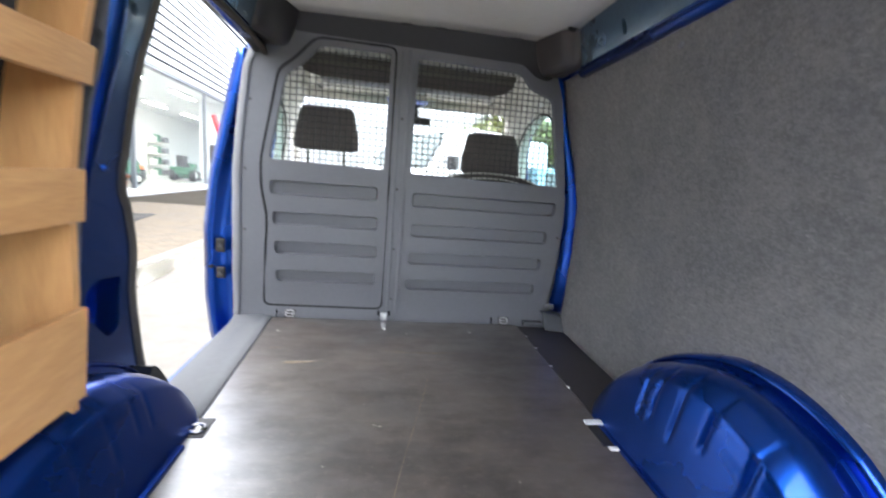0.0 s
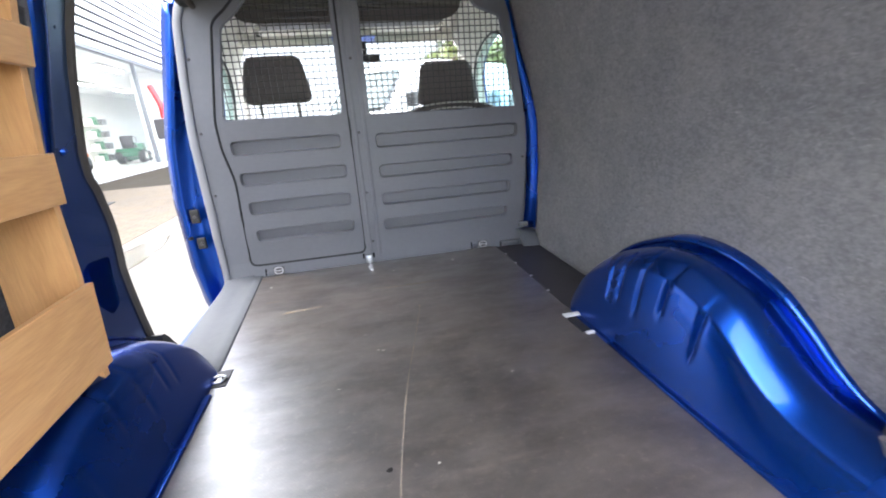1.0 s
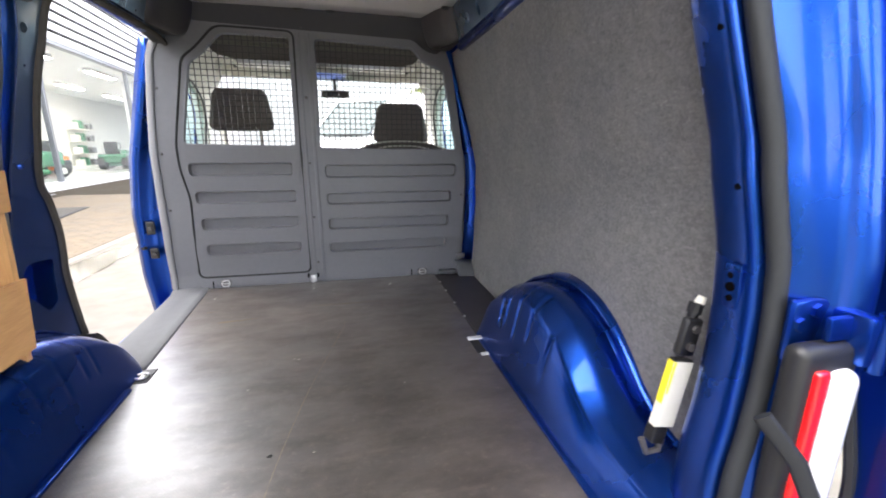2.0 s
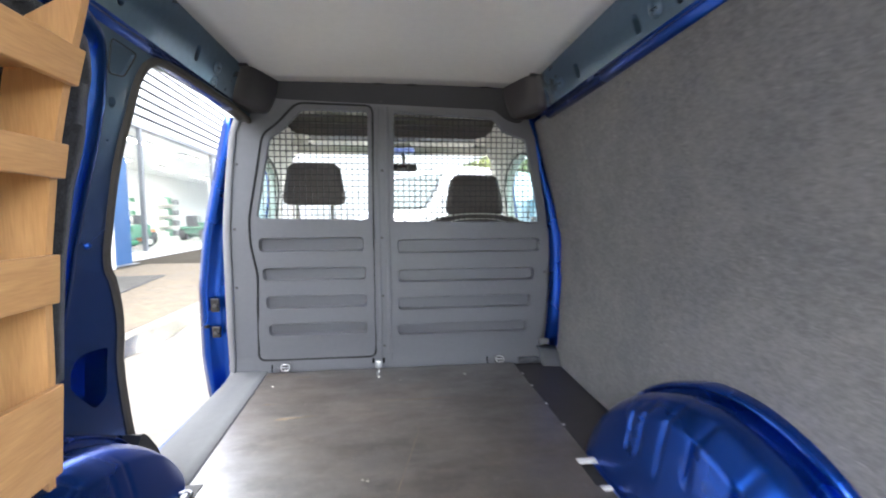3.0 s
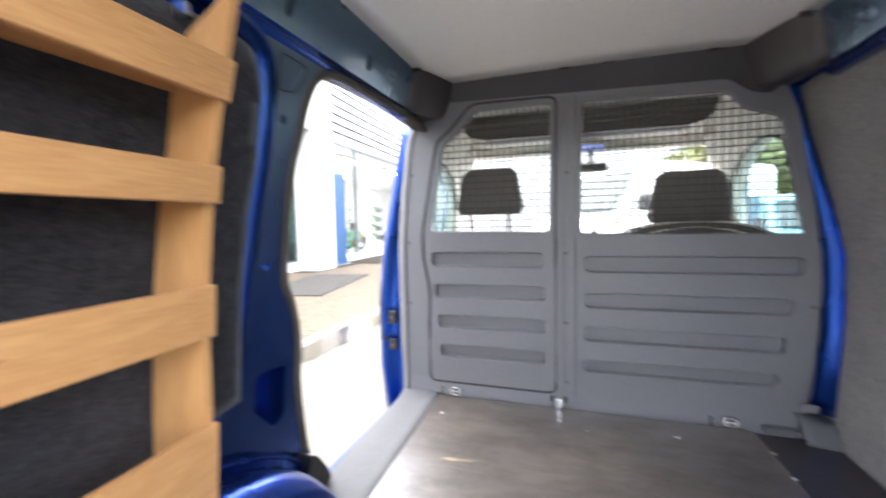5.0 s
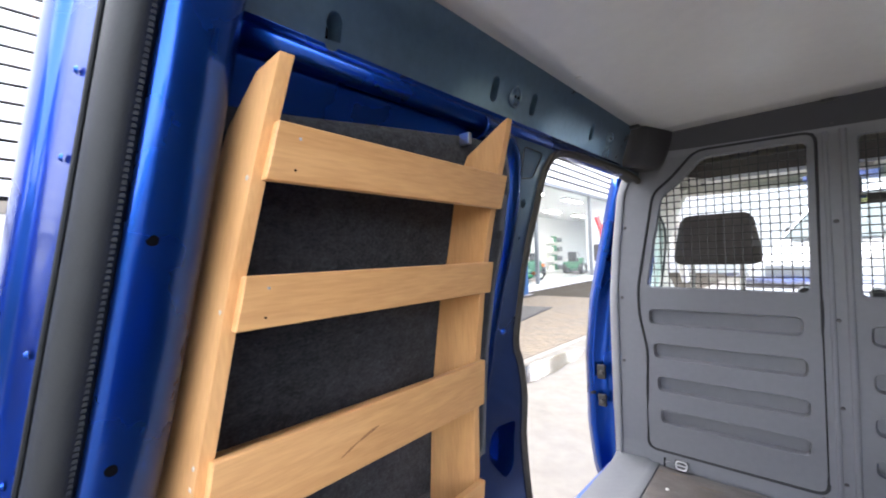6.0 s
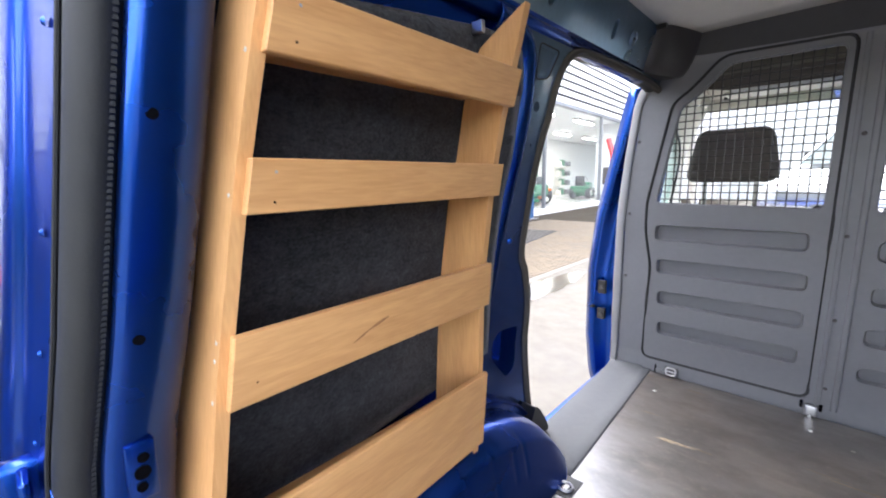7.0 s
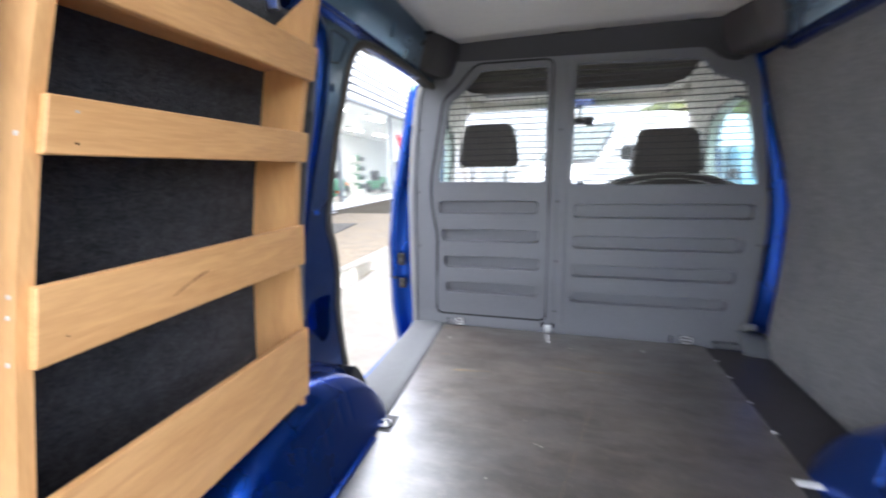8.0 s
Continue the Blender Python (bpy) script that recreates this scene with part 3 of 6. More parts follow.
for k, (cx, cy, r) in enumerate(((-0.096, 0.961, 0.005), (-0.082, 0.955, 0.006), (0.224, 0.749, 0.004), (-0.01, 0.521, 0.004), (-0.203, 0.81, 0.004), (0.01, 1.592, 0.007), (-0.13, 1.06, 0.003))):
    part("chip", patch(cx, cy, r, r * 0.5, 40 + k), PAPER, floor, "small pale chip in the film")
part("spot", patch(-0.103, 0.53, 0.0075, 0.0065, 78), BLACK, floor, "dark round spot")
SCREWS = [(0.526, 1.60), (0.525, 1.475), (0.524, 1.316), (0.524, 1.165), (-0.494, 1.593), (-0.079, 1.64), (0.281, 1.625)]
for x, y in SCREWS:
    part("screw", disc((x, y, 0.0), (0, 0, 1), 0.006, 0.0024, 12, 0.35), ZINC, floor, "shiny countersunk screw head")

# bulkhead ------------------------------------------------------------
WINDOW_L = rounded([(-0.563, 0.66), (-0.113, 0.652), (-0.106, 1.104), (-0.375, 1.104), (-0.452, 1.022), (-0.505, 0.985)], 0.024)
WINDOW_R = rounded([(-0.013, 0.645), (0.626, 0.638), (0.562, 0.995), (0.462, 1.03), (0.42, 1.085), (-0.006, 1.1)], 0.02)
DOOR = rounded([(-0.592, 0.055), (-0.098, 0.052), (-0.095, 0.6), (-0.092, 1.122), (-0.392, 1.126), (-0.475, 1.037), (-0.527, 1.0), (-0.588, 0.66), (-0.588, 0.56), (-0.566, 0.43), (-0.574, 0.3)], 0.03, 4)
RIBS_L = [(-0.559, -0.135, 0.584, 0.525), (-0.55, -0.128, 0.46, 0.403), (-0.543, -0.127, 0.34, 0.282), (-0.54, -0.13, 0.218, 0.161)]
RIBS_R = [(0.003, 0.629, 0.572, 0.512), (0.004, 0.606, 0.443, 0.386), (0.003, 0.596, 0.321, 0.264), (0.001, 0.585, 0.2, 0.147)]
SURROUND = rounded([(-0.69, -0.02), (0.685, -0.02), (0.655, 0.09), (0.668, 0.35), (0.672, 0.5), (0.65, 0.68), (0.602, 1.0), (0.565, 1.1), (0.47, 1.2), (-0.46, 1.213),
                    (-0.56, 1.11), (-0.622, 1.03), (-0.648, 0.8), (-0.662, 0.6), (-0.668, 0.3), (-0.69, 0.08)], 0.02, 3)


def rib_outline(r):
    x0, x1, zt, zb = r
    return rounded([(x0, zb), (x1, zb), (x1, zt), (x0, zt)], 0.022, 5)


bm = plate(SURROUND, [inset(DOOR, -0.004), WINDOW_R], [(rib_outline(r), 0.023, 0.0064, 0) for r in RIBS_R], 0.014, BULK_CUTS, to3d=on_bulkhead)
bulkhead = whole("wall_front", bm, GREY, "grey moulded steel bulkhead with pressed ribs and mesh window", "bulkhead", kind="structure", smooth=True)
bm = plate(DOOR, [WINDOW_L], [(rib_outline(r), 0.023, 0.0064, 0) for r in RIBS_L], 0.014, BULK_CUTS, to3d=lambda u, v, d: on_bulkhead(u, v, d + 0.003))
part("door_panel", bm, GREY, bulkhead, "grey ribbed bulkhead door panel", smooth=True)
part("seam", tube([on_bulkhead(u, v, 0.004) for u, v in inset(DOOR, -0.003)], 0.0058, 6, True), RUBBER, bulkhead, "dark rubber seam round the door", smooth=True)
# backing behind the seam
bm = plate(inset(DOOR, -0.02), [inset(DOOR, 0.02)], (), 0.004, BULK_CUTS, to3d=lambda u, v, d: on_bulkhead(u, v, d + 0.018))
part("backing", bm, BLACK, bulkhead, "dark strip behind the seam")
# dark strip over the bulkhead top; shade under the roof put into its colour
bm = plate(rounded([(-0.455, 1.138), (-0.38, 1.136), (0.42, 1.118), (0.475, 1.075), (0.53, 1.06), (0.56, 1.09), (0.475, 1.205), (-0.46, 1.218), (-0.52, 1.15)], 0.02, 4), (), (), 0.002, (1.12,), to3d=lambda u, v, d: on_bulkhead(u, v, d - 0.003))
part("header_shade", bm, HEADER, bulkhead, "dark grey strip for the shade along the bulkhead top", smooth=True)
# centre post folds
for x, w in ((-0.071, 0.006), (-0.033, 0.008)):
    bm = tube([on_bulkhead(x, 0.03 + 1.09 * k / 24, 0.0) for k in range(25)], w, 8, flat=0.55)
    part("post_fold", bm, GREY, bulkhead, smooth=True)
for x, z in ((-0.055, 1.14), (-0.055, 0.86), (-0.06, 0.58), (-0.06, 0.33), (-0.058, 0.1), (-0.63, 0.88), (-0.648, 0.62), (-0.654, 0.38), (0.655, 0.42)):
    part("rivet", disc(on_bulkhead(x, z, 0.0), (0, -1, 0), 0.006, 0.003, 10, 0.4), GREY_DARK, bulkhead)
for x in (-0.06, 0.07, 0.37):
    bm = box(x - 0.018, x + 0.018, 1.655, 1.695, 1.193, 1.207, 0.003)
    part("clip", bm, BLACK, bulkhead, "black plastic clip under the headliner")


def crossings(poly, axis, c):
    out = []
    for i in range(len(poly)):
        a, b = poly[i - 1], poly[i]
        if (a[axis] - c) * (b[axis] - c) < 0:
            t = (c - a[axis]) / (b[axis] - a[axis])
            out.append(a[1 - axis] + t * (b[1 - axis] - a[1 - axis]))
    return sorted(out)


def wire_grille(name, outline, pitch, label):
    """Welded wire mesh behind a window opening, on a thin frame."""
    u0, u1 = min(p[0] for p in outline), max(p[0] for p in outline)
    v0, v1 = min(p[1] for p in outline), max(p[1] for p in outline)
    g = thing(name, ((u0 + u1) / 2, 1.71, v0), label, "window grille")
    part("frame", tube([on_bulkhead(u, v, 0.012) for u, v in outline], 0.005, 6, True), GREY, g, smooth=True)
    n = round((u1 - u0) / pitch)
    for k in range(1, n):
        c = u0 + (u1 - u0) * k / n
        xs = crossings(outline, 0, c)
        if len(xs) > 1:
            part("wire", tube([on_bulkhead(c, xs[0] - 0.004, 0.014), on_bulkhead(c, (xs[0] + xs[-1]) / 2, 0.0138), on_bulkhead(c, xs[-1] + 0.004, 0.014)], 0.0021, 6), WIRE, g)
    n = round((v1 - v0) / pitch)
    for k in range(1, n):
        c = v0 + (v1 - v0) * k / n
        xs = crossings(outline, 1, c)
        if len(xs) > 1:
            part("wire", tube([on_bulkhead(xs[0] - 0.004, c, 0.0165), on_bulkhead(xs[-1] + 0.004, c, 0.0165)], 0.0021, 6), WIRE, g)
    return g


wire_grille("window_grille", WINDOW_L, 0.0236, "black welded wire mesh in the bulkhead door window")
wire_grille("window_grille", WINDOW_R, 0.0236, "black welded wire mesh in the wide bulkhead window")

# grey trims beside and above the bulkhead
TRIM_EDGE = [(-0.05, -0.705), (0.08, -0.7), (0.3, -0.69), (0.6, -0.682), (0.8, -0.665), (1.03, -0.64), (1.12, -0.6)]


def trim_return(a, b):
    z = -0.04 + 1.14 * a
    x0 = along([(q[1], q[0]) for q in ((-0.69, 0.0), (-0.668, 0.3), (-0.662, 0.6), (-0.648, 0.8), (-0.622, 1.03), (-0.565, 1.1))], z)
    x1 = along(TRIM_EDGE, z) - 0.035
    s = math.sin(b * math.pi / 2)
    return Vector((x0 + (x1 - x0) * s, along(BULK_Y, z) - 0.001 + 0.125 * (1 - math.cos(b * math.pi / 2)), z))


solid(whole("trim_pillar", sheet(trim_return, 24, 8), GREY, "grey plastic pillar trim beside the side door", "pillar trim", kind="structure", smooth=True), 0.006, 1)
bm = tube(smooth_line([(-0.716, 1.788, -0.03), (-0.717, 1.788, 0.08), (-0.714, 1.788, 0.3), (-0.707, 1.788, 0.6), (-0.69, 1.778, 0.8), (-0.661, 1.76, 0.98), (-0.632, 1.732, 1.06), (-0.6, 1.68, 1.066)], 5), 0.013, 8)
whole("trim_door_seal_front", bm, RUBBER, "rubber door seal, coloured paler for the glare along the front edge of the side opening", "door seal", kind="structure", smooth=True)


def corner_box(s, name):
    """Moulded cover where rail, bulkhead and headliner meet: a drafted wall over a rounded underside."""
    top = rounded([(0.432, 1.712), (0.497, 1.515), (0.532, 1.478), (0.606, 1.478), (0.606, 1.712)], 0.045, 6)
    low = rounded([(0.482, 1.712), (0.527, 1.545), (0.552, 1.505), (0.606, 1.502), (0.606, 1.712)], 0.045, 6)
    bm = bmesh.new()
    rings = []
    for t, d, z in ((0.0, 0.0, 1.199), (0.5, 0.0, 1.145), (0.92, 0.0, 1.1), (1.0, 0.004, 1.09), (1.0, 0.014, 1.082), (1.0, 0.03, 1.078)):
        pts = inset([(p[0] + (q[0] - p[0]) * t, p[1] + (q[1] - p[1]) * t) for p, q in zip(top, low)], d)
        rings.append([bm.verts.new((s * x, y, z)) for x, y in pts])
    for p, q in zip(rings, rings[1:]):
        for i in range(len(p)):
            bm.faces.new((p[i - 1], p[i], q[i], q[i - 1]))
    bm.faces.new(rings[0])
    bm.faces.new(rings[-1])
    c = whole(name, bm, GREY_DARK, "dark grey plastic corner cover under the headliner", "corner cover", kind="structure", smooth=True)
    part("clip", box(*sorted((s * 0.5, s * 0.53)), 1.468, 1.482, 1.184, 1.196, 0.003), BLACK, c, "black plastic clip")
    return c


corner_box(1, "trim_corner_east")
corner_box(-1, "trim_corner_west")

# ceiling ------------------------------------------------------------------
bm = sheet(lambda a, b: Vector((-0.528 + 1.076 * a, 0.12 + 1.575 * b, 1.196 + math.sin(math.pi * a) ** 0.6 * (0.022 * (1 - b ** 4) + 0.04 * (1 - (2 * b - 1) ** 2)))), 24, 16)
ceiling = solid(whole("ceiling", bm, CEILING, "cream smooth headliner board", "ceiling", kind="structure", smooth=True), 0.006, 1)
for x, y in ((0.53, 1.37), (0.532, 1.185), (0.515, 0.95), (-0.49, 1.0), (-0.49, 0.55), (0.515, 0.5)):
    part("push_pin", disc((x, y, 1.197), (0, 0, -1), 0.008, 0.003, 12, 0.3), PAPER, ceiling)

# roof rails -------------------------------------------------------------------


def rail(s, name, x_low, x_high, slots, fittings, label):
    """Painted box rail under the roof: a sloping face with slots, and a rolled lip below it."""
    z0, z1 = 1.083, 1.197

    def face(u, v, d):
        t = (v - z0) / (z1 - z0)
        return Vector((s * (x_low + (x_high - x_low) * t + d), u, v))

    dents = [(capsule(y, z, 0.046, 0.024, radians(94 if s < 0 else 86)), 0.03, 0.003, 1) for y, z in slots]
    bm = plate([(0.16, z0), (1.53, z0), (1.53, z1), (0.16, z1)], (), dents, 0.02, to3d=face)
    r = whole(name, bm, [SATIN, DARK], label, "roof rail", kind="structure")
    sec = [(x_low, z0), (x_low + 0.005, z0 - 0.004), (x_low + 0.003, z0 - 0.008), (x_low - 0.001, z0 - 0.014), (x_low + 0.002, z0 - 0.024), (x_low + 0.010, z0 - 0.032), (x_low + 0.024, z0 - 0.035)]
    line = smooth_line([(x, 0, z) for x, z in sec], 4)
    bm = sheet(lambda a, b: Vector((s * line[round(a * (len(line) - 1))].x, 0.16 + 1.37 * b, line[round(a * (len(line) - 1))].z)), len(line) - 1, 2)
    solid(part("lip", bm, BLUE, r, "rolled lower lip", smooth=True), 0.004, 1)
    for y, z in fittings:
        c = face(y, z, -0.001)
        nrm = Vector((-s, 0, -0.35))
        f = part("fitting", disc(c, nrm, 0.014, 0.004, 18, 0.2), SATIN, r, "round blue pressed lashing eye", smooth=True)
        uu = Vector((0, 1, 0))
        ww = nrm.normalized().cross(uu)
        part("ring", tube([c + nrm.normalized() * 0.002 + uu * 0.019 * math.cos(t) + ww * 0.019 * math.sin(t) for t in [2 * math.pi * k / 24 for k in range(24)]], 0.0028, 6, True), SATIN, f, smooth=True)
        part("eye", disc(c + nrm.normalized() * 0.004 + Vector((0, 0.0055, 0)), nrm, 0.0032, 0.001, 8), DARK, f)
        part("eye", disc(c + nrm.normalized() * 0.004 - Vector((0, 0.0055, 0)), nrm, 0.0032, 0.001, 8), DARK, f)
    return r


rail(-1, "rail_west", 0.57, 0.527, [(0.398, 1.1), (0.757, 1.122), (0.902, 1.127), (1.222, 1.132)], [(0.828, 1.124), (1.347, 1.135)],
     "blue painted steel roof rail with slots above the side door")
rail(1, "rail_east", 0.583, 0.545, [(0.398, 1.1), (0.757, 1.118), (0.902, 1.12), (1.22, 1.122)], [(0.828, 1.12), (1.345, 1.123)],
     "blue painted steel roof rail with slots above the felt wall")

# right wall ---------------------------------------------------------------------


def carpet_fn(a, b):
    y, z = 0.235 + 1.497 * a, -0.004 + 1.082 * b
    return Vector((right_x(y, z) + 0.002 * noise.noise(Vector((y * 3, z * 3, 0))), y - 0.012 * math.sin(math.pi * min(1, max(0, z))) * (a > 0.99), z))


wall_right = solid(whole("wall_east", sheet(carpet_fn, 60, 40), CARPET, "grey needle-felt covered side lining, slightly mottled", "wall lining", kind="structure", smooth=True), 0.008, 1)
part("plug", disc((right_x(1.0, 1.012) - 0.001, 1.0, 1.012), (-1, 0, 0), 0.01, 0.003, 12, 0.3), GREY, wall_right, "grey plastic plug in the felt", smooth=True)
bm = sheet(lambda a, b: Vector((right_x(0.2 + 1.75 * a, -0.1 + 1.2 * b) + 0.045, 0.2 + 1.75 * a, -0.1 + 1.2 * b)), 10, 20)
solid(whole("wall_east_skin", bm, BLUE, "blue painted inner side panel behind the felt", "body panel", kind="structure", smooth=True), 0.004, 1)


def strip_fn(a, b):
    z = 0.055 + 1.075 * a
    x0 = along([(0.0, 0.672), (0.35, 0.682), (0.5, 0.684), (0.68, 0.664), (1.0, 0.618), (1.1, 0.59)], z) - 0.035
    x1 = right_x(1.7, z) + 0.03
    return Vector((x0 + (x1 - x0) * b, max(1.725, along(BULK_Y, z) + 0.02) + 0.035 * math.sin(math.pi * b), z))


solid(whole("pillar_east", sheet(strip_fn, 24, 6), BLUE, "blue painted pillar strip between bulkhead and felt lining", "body pillar", kind="structure", smooth=True), 0.004, -1)


def flange_fn(a, b):
    z = 0.03 + 0.66 * a
    x0 = along([(0.0, 0.638), (0.35, 0.64), (0.56, 0.64), (0.7, 0.63)], z)
    x1 = along([(0.0, 0.682), (0.2, 0.683), (0.35, 0.684), (0.5, 0.685), (0.6, 0.68), (0.7, 0.65)], z)
    return Vector((x0 + (x1 - x0) * b, max(1.7195, along(BULK_Y, z) + 0.0145) + 0.008 * b * b, z))


solid(whole("trim_flange_east", sheet(flange_fn, 20, 4), GREY, "grey edge flange of the bulkhead beside the felt wall", "trim", kind="structure", smooth=True), 0.003, 1)
FOOT = [((0.636, 1.8, 0.068), (0.742, 1.8, 0.046)), ((0.636, 1.728, 0.066), (0.742, 1.728, 0.044)), ((0.64, 1.718, 0.058), (0.744, 1.715, 0.038)), ((0.644, 1.69, 0.004), (0.748, 1.668, 0.002)), ((0.644, 1.686, -0.006), (0.748, 1.664, -0.006))]
bm = sheet(lambda a, b: Vector(FOOT[round(a * 4)][0]).lerp(Vector(FOOT[round(a * 4)][1]), b), 4, 6)
solid(whole("trim_corner_foot", bm, GREY_SILL, "grey plastic corner foot at the bulkhead", "trim", kind="structure", smooth=True), 0.004, 1)
bm = box(0.637, 0.683, 1.706, 1.722, 0.088, 0.112, 0.005, 2)
whole("trim_flange_foot", bm, GREY, "grey block at the foot of the bulkhead flange", "trim", kind="structure", smooth=True)
bm = box(0.55, 0.642, 1.716, 1.752, -0.002, 0.022, 0.006, 2)
whole("trim_foot_step", bm, GREY_SILL, "low grey step at the foot of the bulkhead", "trim", kind="structure", smooth=True)

bm = box(0.634, 0.7, 1.4, 1.9, 1.0, 1.2, 0.01, 2)
whole("pillar_east_top", bm, BLUE, "blue painted pillar top behind the felt and corner cover", "body pillar", kind="structure")

# left wall ------------------------------------------------------------------------
FELT_TOP = [(0.2, 0.97), (0.34, 0.982), (0.5, 1.0), (0.7, 1.021), (0.79, 1.021), (0.82, 1.014), (0.84, 0.995), (0.85, 0.96), (0.87, 0.9)]


def felt_z(a, b):
    low = 0.254 + 0.08 * a
    return low + (along(FELT_TOP, 0.2 + 0.665 * a) - low) * b


bm = sheet(lambda a, b: Vector((-along(FELT_X, felt_z(a, b)), 0.2 + 0.665 * a, felt_z(a, b))), 36, 24)
solid(whole("wall_west", bm, FELT, "black needle-felt side lining behind the shelves", "wall lining", kind="structure", smooth=True), 0.006, -1)
bm = sheet(lambda a, b: Vector((-along(FELT_X, -0.1 + 1.19 * b) - 0.03, 0.16 + 0.73 * a, -0.1 + 1.19 * b)), 10, 24)
solid(whole("wall_west_skin", bm, BLUE, "blue painted inner side panel behind the felt", "body panel", kind="structure", smooth=True), 0.004, -1)

OPENING = [(1.14, -0.03), (1.104, 0.088), (1.085, 0.25), (1.083, 0.40), (1.054, 0.502), (1.021, 0.55), (1.006, 0.62), (0.988, 0.70), (0.968, 0.80), (0.974, 0.90), (0.992, 0.985), (1.03, 1.035), (1.1, 1.056), (1.265, 1.062), (1.565, 1.064), (1.70, 1.05)]
edge = [(p.x, p.y) for p in smooth_line([(a, b, 0) for a, b in OPENING], 3)]
back_edge = [(0.74, 1.07), (0.8, 1.066), (0.845, 1.05), (0.875, 1.018), (0.888, 0.97), (0.896, 0.88), (0.904, 0.744), (0.916, 0.6), (0.912, 0.48), (0.886, 0.39), (0.85, 0.318), (0.8, 0.255), (0.765, 0.15), (0.76, -0.03)]


def on_left(u, v, d):
    return Vector((-along(LEFT_X, v) - d, u, v))


dents = [(rounded([(0.898, 0.967), (0.948, 0.974), (0.982, 1.036), (0.898, 1.038)], 0.012, 3), 0.005, 0.005, 0),
         (capsule(0.921, 0.914, 0.024, 0.0235), 0.03, 0.002, 1),
         (capsule(0.93, 0.835, 0.008, 0.0075), 0.01, 0.001, 1),
         (rounded([(0.922, 0.285), (0.99, 0.208), (1.034, 0.225), (1.046, 0.348), (0.955, 0.358), (0.926, 0.335)], 0.016, 3), 0.045, 0.010, 0)]
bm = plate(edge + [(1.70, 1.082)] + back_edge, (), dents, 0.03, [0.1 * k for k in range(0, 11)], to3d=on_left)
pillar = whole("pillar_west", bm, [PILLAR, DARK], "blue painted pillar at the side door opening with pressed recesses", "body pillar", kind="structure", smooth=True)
back_line = smooth_line([(a, b, 0) for a, b in back_edge], 4)


def fold_fn(a, b):
    k = round(a * (len(back_line) - 1))
    p, q = back_line[k], back_line[min(k + 1, len(back_line) - 1)] - back_line[max(k - 1, 0)]
    n = Vector((q.y, -q.x, 0)).normalized() if p.y > 0.9 else Vector((-1, 0, 0))
    return Vector((-along(LEFT_X, p.y) + 0.013 * math.sin(math.pi * b) - 0.02 * b * b, p.x + 0.001 + 0.044 * b * n.x, p.y + 0.044 * b * n.y))


solid(part("fold", sheet(fold_fn, len(back_line) - 1, 10), NAVY, pillar, "rounded rear edge of the pillar", smooth=True), 0.004, 1)
bm = sheet(lambda a, b: on_left(edge[round(a * (len(edge) - 1))][0] + 0.01 * b, edge[round(a * (len(edge) - 1))][1] - 0.004 * b, 0.005 + (0.09 if edge[round(a * (len(edge) - 1))][1] < 0.95 else 0.035) * b), len(edge) - 1, 3)
solid(part("shut_face", bm, BLACK, pillar, "dark shut face of the opening", smooth=True), 0.006, 1)
seal_line = [on_left(u + 0.003, v, 0.0) for u, v in edge]
part("bump", disc(on_left(0.951, 0.606, 0.0), (1, 0, 0), 0.009, 0.006, 14, 0.5), BLUE, pillar, smooth=True)
part("seal", tube(seal_line, 0.0105, 8), SEAL, pillar, "rubber door seal, coloured paler for the glare", smooth=True)

FELT_END = [(0.12, 0.755), (0.25, 0.79), (0.32, 0.822), (0.37, 0.85), (0.44, 0.868), (0.51, 0.884), (0.58, 0.888), (0.65, 0.88), (0.79, 0.864), (0.95, 0.848), (0.985, 0.842), (1.005, 0.828), (1.02, 0.79)]


def felt_edge(a, b):
    z = 0.12 + 0.9 * b
    return Vector((-along(LEFT_X, z) - 0.004 - 0.05 * max(0, 0.25 - a), 0.7 + (along(FELT_END, z) - 0.7) * a, z))


bm = sheet(felt_edge, 6, 30)
solid(whole("wall_west_felt_edge", bm, FELT, "black felt wrapped onto the pillar beside the shelves", "wall lining", kind="structure", smooth=True), 0.004, -1)

# black line round the recess: shade of its pressed edge put into colour
part("recess_edge_shade", tube([on_left(u, v, -0.001) for u, v in rounded([(0.898, 0.967), (0.948, 0.974), (0.982, 1.036), (0.898, 1.038)], 0.012, 3)], 0.0016, 6, True), BLACK, pillar, "dark line for the shade along the recess edge", smooth=True)

bm = plate(rounded([(1.035, 0.0), (1.15, -0.004), (1.135, 0.03), (1.095, 0.085), (1.07, 0.105), (1.05, 0.07)], 0.01, 3), (), (), 0.045, to3d=lambda u, v, d: Vector((-0.672 - d, u, v)))
whole("trim_sill_end", bm, BLACK, "black plastic end cap between wheel arch and door sill", "trim", kind="structure", smooth=True)

# pillar at the front edge of the side opening, outside
PIL_OUT = [(-0.15, -0.80), (-0.105, -0.813), (0.05, -0.837), (0.354, -0.842), (0.583, -0.81), (0.852, -0.738), (1.092, -0.675)]


def bpil(a, b):
    z = -0.15 + 1.24 * a
    x0, x1 = along(TRIM_EDGE, z) - 0.02, along(PIL_OUT, z)
    return Vector((x0 + (x1 - x0) * b, 1.845 + 0.03 * math.sin(math.pi * b) - 0.02 * b, z))


